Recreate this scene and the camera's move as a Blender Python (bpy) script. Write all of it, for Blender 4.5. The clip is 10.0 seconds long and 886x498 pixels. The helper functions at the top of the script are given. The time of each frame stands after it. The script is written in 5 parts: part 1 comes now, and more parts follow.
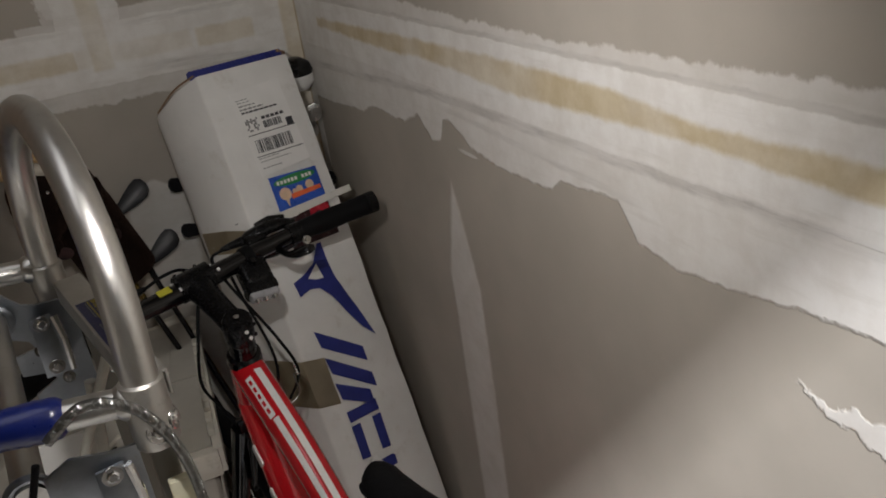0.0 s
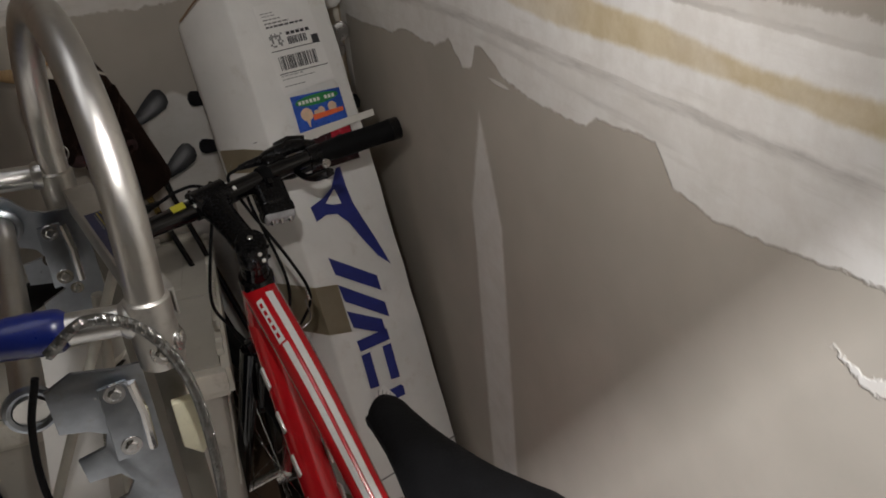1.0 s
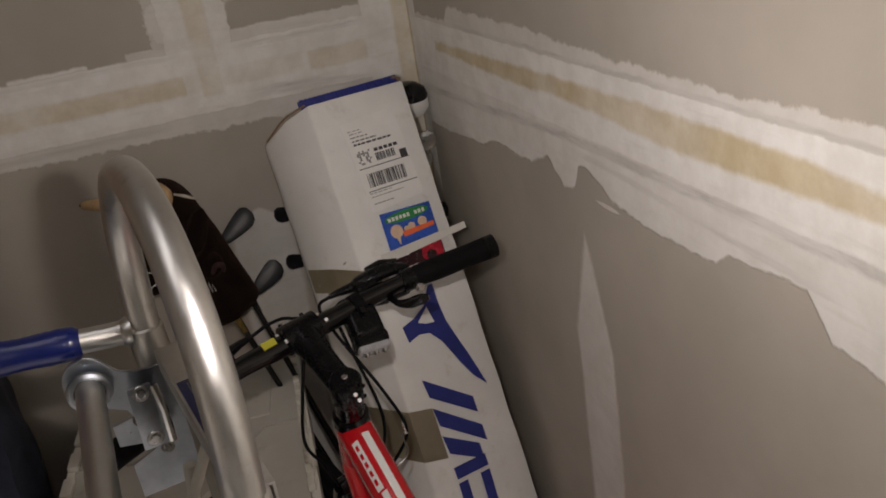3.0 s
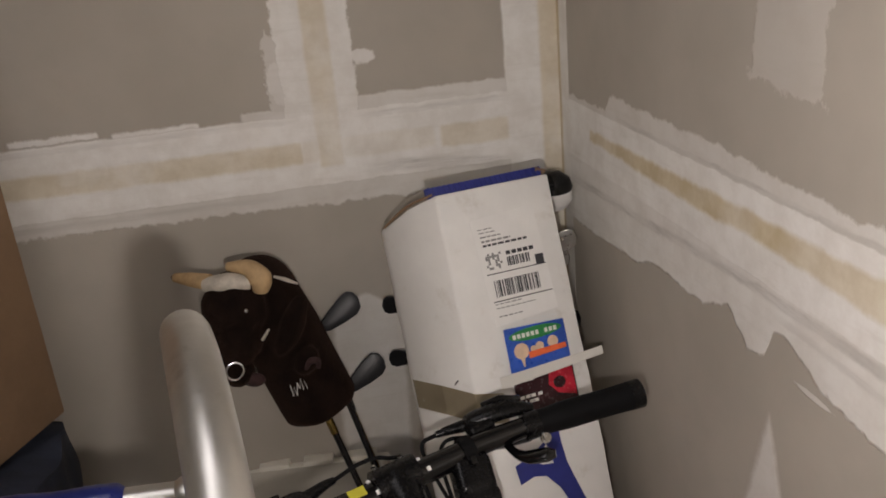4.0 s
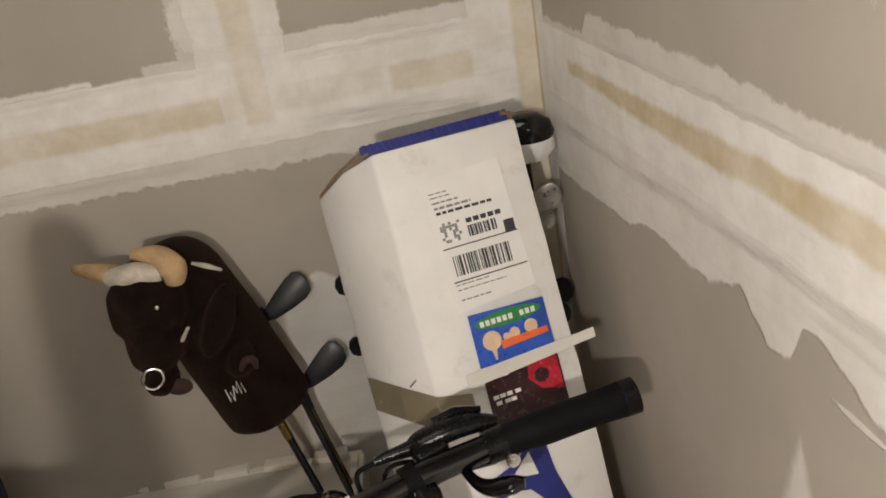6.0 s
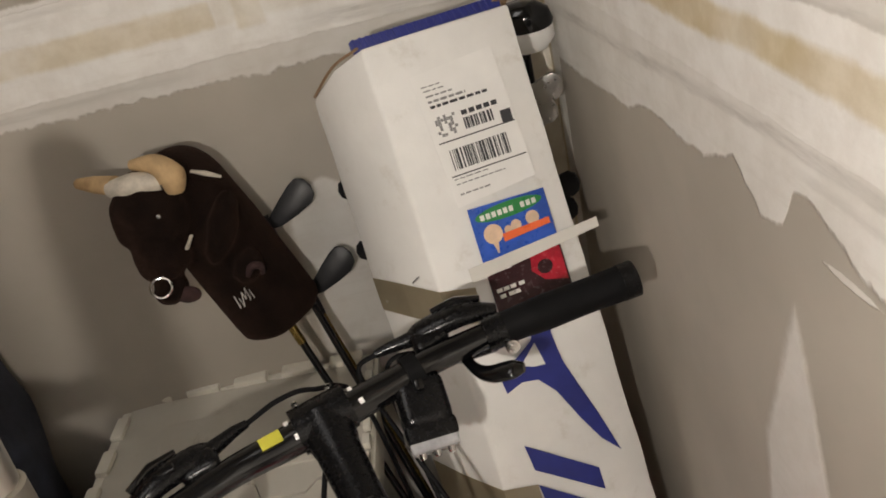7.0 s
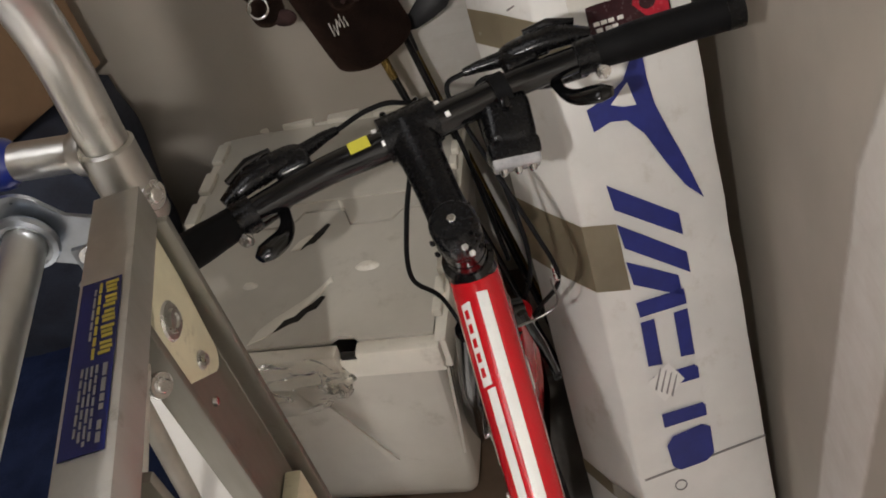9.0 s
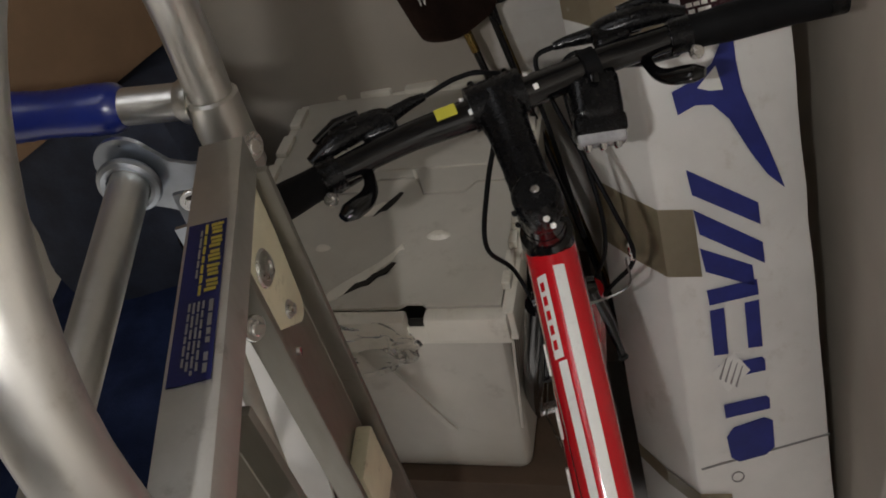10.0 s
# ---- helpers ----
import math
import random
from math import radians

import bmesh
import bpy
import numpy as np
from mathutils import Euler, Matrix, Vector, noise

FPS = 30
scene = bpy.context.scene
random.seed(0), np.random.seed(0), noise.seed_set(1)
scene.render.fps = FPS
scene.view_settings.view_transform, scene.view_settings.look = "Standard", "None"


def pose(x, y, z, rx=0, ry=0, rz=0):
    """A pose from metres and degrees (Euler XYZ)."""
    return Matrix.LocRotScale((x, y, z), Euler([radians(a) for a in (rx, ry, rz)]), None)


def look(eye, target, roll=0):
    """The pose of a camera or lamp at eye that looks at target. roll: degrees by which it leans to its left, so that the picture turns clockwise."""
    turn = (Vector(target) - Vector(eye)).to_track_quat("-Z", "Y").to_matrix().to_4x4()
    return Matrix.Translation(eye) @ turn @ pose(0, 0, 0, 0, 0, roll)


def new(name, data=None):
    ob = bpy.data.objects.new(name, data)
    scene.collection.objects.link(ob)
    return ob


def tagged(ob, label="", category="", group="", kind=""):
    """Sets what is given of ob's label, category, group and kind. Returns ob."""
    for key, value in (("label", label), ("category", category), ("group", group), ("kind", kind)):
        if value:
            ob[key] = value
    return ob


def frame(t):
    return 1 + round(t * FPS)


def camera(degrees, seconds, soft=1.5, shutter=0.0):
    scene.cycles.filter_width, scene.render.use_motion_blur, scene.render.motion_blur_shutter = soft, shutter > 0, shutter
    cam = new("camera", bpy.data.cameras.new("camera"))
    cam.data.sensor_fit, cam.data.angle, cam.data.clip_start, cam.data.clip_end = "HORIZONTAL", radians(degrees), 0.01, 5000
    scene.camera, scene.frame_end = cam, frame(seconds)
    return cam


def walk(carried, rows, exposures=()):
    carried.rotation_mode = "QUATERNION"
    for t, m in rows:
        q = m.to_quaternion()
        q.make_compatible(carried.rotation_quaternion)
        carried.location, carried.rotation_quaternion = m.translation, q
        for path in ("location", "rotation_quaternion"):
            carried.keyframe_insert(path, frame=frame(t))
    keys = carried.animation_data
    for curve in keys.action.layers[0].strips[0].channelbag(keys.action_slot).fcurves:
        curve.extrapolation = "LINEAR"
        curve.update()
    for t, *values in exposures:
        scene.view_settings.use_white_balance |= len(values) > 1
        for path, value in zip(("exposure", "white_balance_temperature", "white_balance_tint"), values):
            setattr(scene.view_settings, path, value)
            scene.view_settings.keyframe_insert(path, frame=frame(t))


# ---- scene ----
cam = camera(55.6, 10.0, soft=1.8)
PATH = [
    (0, (-0.452, -1.603, 1.45), (0.263, 0.072, 0.623), -8.3),
    (0.5, (-0.431, -1.572, 1.445), (0.219, 0.091, 0.544), -7.3),
    (1, (-0.444, -1.572, 1.436), (0.19, 0.061, 0.471), -5.4),
    (1.5, (-0.436, -1.572, 1.436), (0.18, 0.021, 0.395), -10.9),
    (2, (-0.436, -1.551, 1.463), (0.171, 0.107, 0.524), -12.6),
    (3.3, (-0.433, -1.398, 1.488), (0.013, 0.403, 0.742), -6.9),
    (3.5, (-0.412, -1.339, 1.501), (-0.057, 0.497, 0.792), -6.5),
    (4, (-0.401, -1.24, 1.51), (-0.106, 0.61, 0.811), -5.4),
    (4.5, (-0.4, -1.185, 1.495), (-0.079, 0.636, 0.735), -3.4),
    (5, (-0.338, -1.083, 1.473), (-0.118, 0.744, 0.69), -4.7),
    (5.2, (-0.315, -1.055, 1.469), (-0.113, 0.784, 0.709), -6.0),
    (6.5, (-0.259, -1.046, 1.433), (-0.097, 0.74, 0.547), -11.4),
    (7, (-0.246, -1.055, 1.416), (-0.166, 0.693, 0.448), -13.8),
    (7.5, (-0.235, -1.069, 1.402), (-0.318, 0.627, 0.346), -16.5),
    (8, (-0.229, -1.086, 1.39), (-0.393, 0.506, 0.19), -18.7),
    (8.5, (-0.241, -1.096, 1.383), (-0.462, 0.449, 0.133), -18.1),
    (9, (-0.253, -1.096, 1.371), (-0.501, 0.388, 0.053), -17.0),
    (9.5, (-0.26, -1.101, 1.369), (-0.532, 0.367, 0.039), -16.4),
    (10, (-0.275, -1.109, 1.373), (-0.653, 0.343, 0.05), -16.6),
]
EXPOSURE = [(0, -0.46, 6100, 12), (2.2, -0.46, 6200, 13), (3.3, 0.0, 6450, 17), (4.5, 0.70, 6300, 15), (5.0, 0.90, 6350, 12), (6.5, 0.90, 6700, 12), (7.5, 0.82, 6300, 12), (8.5, 0.8, 6200, 12), (9.5, 0.7, 6200, 12), (10, 0.06, 6050, 11)]
walk(cam, [(t, look(eye, target, roll)) for t, eye, target, roll in PATH], EXPOSURE)
# ---------------------------------------------------------------- light
world = bpy.data.worlds.new("world")
scene.world = world
world.use_nodes = True
world.node_tree.nodes["Background"].inputs[0].default_value = (0.9, 0.95, 1.0, 1)
world.node_tree.nodes["Background"].inputs[1].default_value = 0.005


def lamp(name, kind, m, energy, colour, size=0.1, size_y=0.1):
    data = bpy.data.lights.new(name, kind)
    data.energy, data.color = energy, colour
    if kind == "AREA":
        data.shape, data.size, data.size_y = "RECTANGLE", size, size_y
    else:
        data.shadow_soft_size = size
    ob = new(name, data)
    ob.matrix_world = m
    return ob


# an unseen ceiling area lamp added as soft fill, and the corridor lamp outside the door
lamp("ceiling_fill_light", "AREA", look((-0.95, -1.15, 2.66), (-0.75, -0.95, 0)), 3.6, (1.0, 0.97, 0.93), 0.5, 1.2)
corridor = lamp("corridor_lamp_light", "AREA", pose(-0.95, -2.40, 2.68, 34, 0, 0), 54.0, (1.0, 0.97, 0.93), 0.7, 0.026)
corridor.data.spread = radians(88)
# fixed spot standing in for the moving light carried beside the camera
work = lamp("carried_light_stand_in", "SPOT", look((-0.40, -1.18, 1.41), (-0.03, -0.45, 1.17)), 9.6, (1.0, 0.93, 0.84), 0.009)
work.data.spot_size, work.data.spot_blend = radians(172), 1.0

# ---------------------------------------------------------------- materials


class Nodes:
    """Short-hand for building one node material."""

    def __init__(self, name):
        self.mat = bpy.data.materials.new(name)
        self.mat.use_nodes = True
        self.t = self.mat.node_tree
        self.b = self.t.nodes["Principled BSDF"]

    def node(self, kind, **values):
        n = self.t.nodes.new(kind)
        for key, value in values.items():
            setattr(n, key, value)
        return n

    def put(self, socket, value):
        if hasattr(value, "is_output"):
            self.t.links.new(value, socket)
        else:
            socket.default_value = value

    def math(self, op, a, b=0.0, c=0.0):
        n = self.node("ShaderNodeMath", operation=op)
        for s, v in zip(n.inputs, (a, b, c)):
            self.put(s, v)
        return n.outputs[0]

    def noise(self, scale, detail=4.0, rough=0.55, stretch=None, where="Object"):
        tex = self.node("ShaderNodeTexCoord")
        n = self.node("ShaderNodeTexNoise")
        src = tex.outputs[where]
        if stretch:
            mp = self.node("ShaderNodeMapping")
            mp.inputs["Scale"].default_value = stretch
            self.t.links.new(src, mp.inputs[0])
            src = mp.outputs[0]
        self.t.links.new(src, n.inputs["Vector"])
        n.inputs["Scale"].default_value, n.inputs["Detail"].default_value = scale, detail
        n.inputs["Roughness"].default_value = rough
        return n.outputs["Fac"]

    def step(self, x, low, high):
        n = self.node("ShaderNodeMapRange", interpolation_type="SMOOTHSTEP")
        for s, v in zip(n.inputs, (x, low, high, 0.0, 1.0)):
            self.put(s, v)
        return n.outputs[0]

    def mix(self, f, a, b):
        n = self.node("ShaderNodeMix", data_type="RGBA")
        self.put(n.inputs[0], f)
        self.put(n.inputs[6], a if hasattr(a, "is_output") else (*a, 1))
        self.put(n.inputs[7], b if hasattr(b, "is_output") else (*b, 1))
        return n.outputs[2]

    def bump(self, height, strength=0.3, distance=0.002):
        n = self.node("ShaderNodeBump")
        n.inputs["Strength"].default_value, n.inputs["Distance"].default_value = strength, distance
        self.t.links.new(height, n.inputs["Height"])
        self.t.links.new(n.outputs[0], self.b.inputs["Normal"])

    def set(self, **values):
        for key, value in values.items():
            self.put(self.b.inputs[key.replace("_", " ")], value)
        return self


def surface(name, colour, rough=0.5, metal=0.0, vary=0.15, scale=12.0, grain=160.0, bump=0.15, dirt=None, stretch=None, coat=0.0, depth=0.001):
    """A surface with broad colour drift, fine grain and relief; dirt: a second colour in stains."""
    n = Nodes(name)
    broad, fine = n.noise(scale, 5, 0.6, stretch), n.noise(grain, 3, 0.6, stretch)
    dark = tuple(c * (1 - vary) for c in colour)
    light = tuple(min(1, c * (1 + vary)) for c in colour)
    col = n.mix(n.step(broad, 0.3, 0.7), dark, light)
    if dirt:
        stain = n.step(n.noise(scale * 2.3, 6, 0.7), 0.56, 0.74)
        col = n.mix(n.math("MULTIPLY", stain, 0.6), col, dirt)
    n.put(n.b.inputs["Base Color"], col)
    n.put(n.b.inputs["Roughness"], n.math("MULTIPLY_ADD", fine, 0.24, max(0.02, rough - 0.12)))
    n.set(Metallic=metal)
    n.b.inputs["Coat Weight"].default_value = coat
    n.b.inputs["Coat Roughness"].default_value = 0.12
    n.bump(n.math("MULTIPLY_ADD", broad, 0.5, fine), bump, depth)
    return n.mat


def plasterboard(name, along, work):
    """Grey board paper with trowelled joint compound and tan tape. along: 0 for x, 1 for y as the run of the wall.
    work: coats of compound between two lines, uprights, tapes, dragged grey rules, pointed smears and patches."""
    n = Nodes(name)
    geo = n.node("ShaderNodeNewGeometry")
    xyz = n.node("ShaderNodeSeparateXYZ")
    n.t.links.new(geo.outputs["Position"], xyz.inputs[0])
    big, mid, fine = n.noise(4.5, 3, 0.5), n.noise(22, 5, 0.65), n.noise(260, 3, 0.6)
    jag, nick = n.noise(26, 6, 0.62, (1, 1, 0.5)), n.noise(75, 4, 0.6)
    long_streak = n.noise(9, 6, 0.65, (1, 1, 9))
    run, z = xyz.outputs[along], xyz.outputs[2]
    shake = n.math("ADD", n.math("SUBTRACT", jag, 0.5), n.math("MULTIPLY", n.math("SUBTRACT", nick, 0.5), 0.45))

    def line(points):
        """The height of a bent line over the run: straight between its points, level past its ends."""
        if not isinstance(points, tuple):
            return points
        out, last = points[0][1], 0.0
        slopes = [(q[1] - p[1]) / (q[0] - p[0]) for p, q in zip(points, points[1:])] + [0.0]
        for (r, _), slope in zip(points, slopes):
            out = n.math("MULTIPLY_ADD", n.math("MAXIMUM", n.math("SUBTRACT", run, r), 0.0), slope - last, out)
            last = slope
        return out

    def between(v, low, high, ragged, soft=0.0025):
        v = n.math("MULTIPLY_ADD", shake, ragged, v)
        above = n.step(n.math("SUBTRACT", v, low), -soft, soft)
        below = n.step(n.math("SUBTRACT", high, v), -soft, soft)
        return n.math("MULTIPLY", above, below)

    def spike(centre, top, slope, most, lean):
        """A smear that starts in a point at the top and widens to its full half width."""
        down = n.math("SUBTRACT", top, z)
        half = n.math("MINIMUM", n.math("MULTIPLY", n.math("MAXIMUM", down, 0.0), slope), most)
        mid_line = n.math("MULTIPLY_ADD", down, lean, centre)
        away = n.math("ABSOLUTE", n.math("SUBTRACT", run, mid_line))
        gap = n.math("SUBTRACT", n.math("MULTIPLY_ADD", shake, 0.012, half), away)
        return n.math("MULTIPLY", n.step(gap, -0.004, 0.008), n.step(down, 0.0, 0.012))

    def patch(r, h, half_run, half_z, ragged):
        a = n.math("DIVIDE", n.math("SUBTRACT", run, r), half_run)
        b = n.math("DIVIDE", n.math("SUBTRACT", z, h), half_z)
        far = n.math("SQRT", n.math("ADD", n.math("MULTIPLY", a, a), n.math("MULTIPLY", b, b)))
        return n.math("SUBTRACT", 1.0, n.step(n.math("MULTIPLY_ADD", shake, ragged, far), 0.85, 1.1))

    paper = n.mix(n.step(big, 0.3, 0.7), (0.40, 0.365, 0.31), (0.46, 0.42, 0.36))
    paper = n.mix(n.math("MULTIPLY", n.step(mid, 0.4, 0.8), 0.25), paper, (0.36, 0.33, 0.28))
    mud = n.mix(n.step(mid, 0.3, 0.75), (0.78, 0.755, 0.71), (0.86, 0.845, 0.81))
    mud = n.mix(n.math("MULTIPLY", n.step(long_streak, 0.50, 0.72), 0.32), mud, (0.62, 0.59, 0.53))
    tape = n.mix(n.step(mid, 0.35, 0.7), (0.55, 0.45, 0.27), (0.65, 0.56, 0.38))
    cover = 0.0
    for low, high, weight, ragged in work["coats"]:
        cover = n.math("MAXIMUM", cover, n.math("MULTIPLY", between(z, line(low), line(high), ragged), weight))
    for lo, hi, low, high, weight, ragged in work["uprights"]:
        m = n.math("MULTIPLY", between(run, lo, hi, ragged), between(z, low, high, ragged))
        cover = n.math("MAXIMUM", cover, n.math("MULTIPLY", m, weight))
    for weight, *some in work["patches"]:
        cover = n.math("MAXIMUM", cover, n.math("MULTIPLY", patch(*some), weight))
    for some in work["spikes"]:
        cover = n.math("MAXIMUM", cover, n.math("MULTIPLY", spike(*some), 0.66))
    thin = n.math("MULTIPLY", cover, n.math("MULTIPLY_ADD", n.step(mid, 0.25, 0.6), 0.10, 0.90))
    col = n.mix(thin, paper, mud)
    strip = None
    fade = n.math("MULTIPLY_ADD", n.step(n.noise(6, 4, 0.6), 0.36, 0.56), work["worn"], work["most"] - work["worn"])
    for lo, hi, low, high, weight in work["tapes"]:
        m = n.math("MULTIPLY", between(run, lo, hi, 0.006, 0.004), between(z, line(low), line(high), 0.011, 0.004))
        m = n.math("MULTIPLY", m, weight)
        strip = m if strip is None else n.math("MAXIMUM", strip, m)
    col = n.mix(n.math("MULTIPLY", strip, fade), col, tape)
    rules = 0.0
    for lo, hi, at, half, weight in work["rules"]:
        centre = line(at)
        off = n.math("ABSOLUTE", n.math("SUBTRACT", n.math("MULTIPLY_ADD", shake, 0.008, z), centre))
        m = n.math("SUBTRACT", 1.0, n.step(off, half * 0.3, half))
        m = n.math("MULTIPLY", m, n.math("MULTIPLY", n.step(run, lo - 0.03, lo + 0.03), n.math("SUBTRACT", 1.0, n.step(run, hi - 0.03, hi + 0.03))))
        m = n.math("MULTIPLY", m, n.math("MULTIPLY", n.math("MULTIPLY_ADD", n.step(mid, 0.35, 0.65), 0.5, 0.5), n.math("MULTIPLY_ADD", n.step(long_streak, 0.38, 0.6), 0.7, 0.3)))
        rules = n.math("MAXIMUM", rules, n.math("MULTIPLY", m, weight))
    col = n.mix(rules, col, (0.36, 0.335, 0.30))
    n.put(n.b.inputs["Base Color"], col)
    n.put(n.b.inputs["Roughness"], n.math("MULTIPLY_ADD", cover, -0.12, 0.82))
    h = n.math("MULTIPLY_ADD", cover, 1.2, n.math("MULTIPLY_ADD", n.math("MULTIPLY", mid, cover), 0.8, n.math("MULTIPLY", fine, 0.12)))
    h = n.math("MULTIPLY_ADD", n.math("MULTIPLY", long_streak, cover), 0.5, h)
    n.bump(n.math("MULTIPLY_ADD", strip, -0.3, n.math("MULTIPLY_ADD", rules, -0.5, h)), 0.55, 0.0016)
    return n.mat


BOARD_BACK = plasterboard("board_back", 0, {
    "coats": [(1.172, 1.281, 1.0, 0.010), (((-0.80, 1.150), (-0.55, 1.146), (-0.25, 1.140)), 1.18, 0.62, 0.030)],
    "uprights": [(-0.417, -0.308, 1.2, 9, 0.92, 0.030), (-0.436, -0.40, 1.27, 1.40, 0.5, 0.06), (-0.084, 9, -9, 9, 1.0, 0.006), (-0.310, -0.08, 1.276, 1.300, 0.70, 0.014),
                 (-0.66, -0.54, 1.280, 1.287, 0.95, 0.012), (-0.80, -0.68, 1.283, 1.292, 0.95, 0.014), (-0.48, -0.41, 1.278, 1.292, 0.6, 0.02)],
    "tapes": [(-9, -0.40, 1.209, 1.241, 1.0), (-0.40, -0.20, 1.209, 1.241, 0.35), (-0.19, -0.084, 1.206, 1.240, 0.75), (-0.376, -0.340, 1.20, 9, 0.9), (-0.028, 9, -9, 9, 1.0)],
    "rules": [(-0.29, -0.09, ((-0.26, 1.190), (-0.10, 1.172)), 0.014, 0.55), (-9, -0.45, 1.162, 0.007, 0.35), (-9, -0.43, 1.274, 0.006, 0.3), (-0.30, -0.09, 1.270, 0.006, 0.4)],
    "patches": [(0.85, -0.292, 1.357, 0.020, 0.014, 1.6), (0.7, -0.420, 1.330, 0.016, 0.035, 1.6)],
    "spikes": [(-0.335, 0.992, 1.3, 0.058, -0.03)], "worn": 0.35, "most": 0.62})
# the ragged lower edge of the compound, where the trowel left tongues hanging
TONGUES = ((-1.30, 1.120), (-1.20, 1.109), (-1.07, 1.092), (-1.015, 1.101), (-0.985, 1.136), (-0.885, 1.127), (-0.868, 1.112), (-0.75, 1.110), (-0.676, 1.121), (-0.630, 1.143), (-0.606, 1.141),
           (-0.592, 1.110), (-0.562, 1.103), (-0.522, 1.132), (-0.47, 1.112), (-0.343, 1.112), (-0.30, 1.096), (-0.10, 1.080))
BOARD_RIGHT = plasterboard("board_right", 1, {
    "coats": [(1.180, 1.266, 1.0, 0.006), (TONGUES, 1.185, 0.84, 0.016), (((-1.30, 1.018), (-1.25, 1.030), (-1.19, 1.052)), ((-1.30, 1.050), (-1.24, 1.044), (-1.19, 1.047)), 0.7, 0.034), (1.258, ((-1.27, 1.290), (-0.90, 1.280), (-0.70, 1.282), (-0.49, 1.291), (-0.21, 1.297), (-0.19, 1.272)), 0.62, 0.022)],
    "uprights": [(-0.045, 9, -9, 9, 0.95, 0.006), (-0.655, -0.548, 1.362, 9, 0.27, 0.05)],
    "tapes": [(-9, -0.13, ((-1.24, 1.214), (-1.10, 1.217), (-0.95, 1.213), (-0.79, 1.208), (-0.66, 1.217), (-0.52, 1.220), (-0.49, 1.214), (-0.20, 1.219)),
               ((-1.27, 1.240), (-1.106, 1.233), (-0.98, 1.244), (-0.80, 1.246), (-0.53, 1.242), (-0.20, 1.235)), 1.0), (-0.010, 9, -9, 9, 1.0)],
    "rules": [(-9, -0.05, ((-1.27, 1.180), (-0.90, 1.175), (-0.53, 1.172), (-0.31, 1.157), (-0.06, 1.145)), 0.0085, 0.60), (-9, -0.25, 1.2685, 0.0045, 0.45), (-1.02, -0.62, ((-1.0, 1.141), (-0.64, 1.158)), 0.006, 0.32)],
    "patches": [(0.6, -0.672, 1.108, 0.030, 0.0035, 1.2)],
    "spikes": [(-0.606, 1.060, 0.30, 0.048, -0.02)], "worn": 0.28, "most": 0.95})
BOARD_PLAIN = surface("board_plain", (0.44, 0.40, 0.34), 0.8, vary=0.06, scale=5)
CONCRETE = surface("concrete_floor", (0.30, 0.28, 0.25), 0.6, vary=0.2, scale=6, grain=90, bump=0.3, dirt=(0.16, 0.15, 0.13))
CARTON_WHITE = surface("white_carton", (0.79, 0.78, 0.75), 0.55, vary=0.05, scale=9, grain=140, bump=0.25, dirt=(0.62, 0.59, 0.53))
CARTON_BROWN = surface("brown_carton", (0.25, 0.158, 0.09), 0.75, vary=0.1, scale=10, grain=120, bump=0.25)
# darker copy of the carton brown, with the shade under the tote in its colour
CARTON_SHADED = surface("shaded_brown_carton", (0.10, 0.065, 0.04), 0.8, vary=0.15, scale=10, grain=120, bump=0.25)
INK_BLUE = surface("printed_blue_ink", (0.018, 0.027, 0.20), 0.5, vary=0.12, scale=30)
INK_BLACK = surface("printed_black_ink", (0.035, 0.035, 0.04), 0.6, vary=0.1)
INK_GREY = surface("printed_grey_ink", (0.24, 0.235, 0.23), 0.6, vary=0.1, scale=40)
PAPER = surface("label_paper", (0.84, 0.83, 0.80), 0.45, vary=0.03, scale=20)
TAPE_TAN = surface("tan_packing_tape", (0.42, 0.36, 0.25), 0.22, vary=0.08, scale=14, grain=60, bump=0.2, coat=0.4)
TAPE_CLEAR = surface("clear_packing_tape", (0.74, 0.72, 0.66), 0.12, vary=0.04, scale=20, coat=0.5)
CARD_BLUE = surface("card_blue", (0.03, 0.10, 0.48), 0.3, vary=0.25, scale=25)
CARD_GREEN = surface("card_green", (0.03, 0.22, 0.06), 0.3, vary=0.15)
CARD_ORANGE = surface("card_orange", (0.85, 0.16, 0.05), 0.3, vary=0.1)
CARD_WHITE = surface("card_white", (0.85, 0.83, 0.78), 0.3, vary=0.08, scale=60)
CARD_SKIN = surface("card_cream", (0.80, 0.58, 0.40), 0.3, vary=0.12, scale=60)
CARD_DARK = surface("card_dark", (0.035, 0.012, 0.015), 0.25, vary=0.3, scale=40)
CARD_RED = surface("card_red", (0.48, 0.02, 0.04), 0.25, vary=0.3, scale=50)
TOTE_GREY = surface("grey_tote_plastic", (0.55, 0.525, 0.46), 0.42, vary=0.07, scale=8, grain=240, bump=0.12, dirt=(0.36, 0.33, 0.27))
TOTE_PALE = surface("pale_tote_plastic", (0.74, 0.71, 0.62), 0.38, vary=0.06, scale=10, grain=240, bump=0.12, dirt=(0.45, 0.41, 0.33))
DARK_GAP = surface("dark_inside", (0.03, 0.028, 0.025), 0.8)
RED_PAINT = surface("red_frame_paint", (0.52, 0.006, 0.012), 0.22, vary=0.06, scale=6, bump=0.02, coat=0.8)
WHITE_PAINT = surface("white_frame_paint", (0.80, 0.78, 0.76), 0.3, vary=0.03, coat=0.5)
BLACK_GLOSS = surface("black_bar_paint", (0.003, 0.003, 0.0035), 0.14, vary=0.2, scale=20, bump=0.02, coat=0.0)
BLACK_RUBBER = surface("black_rubber", (0.005, 0.005, 0.0055), 0.62, vary=0.2, scale=40, grain=320, bump=0.4)
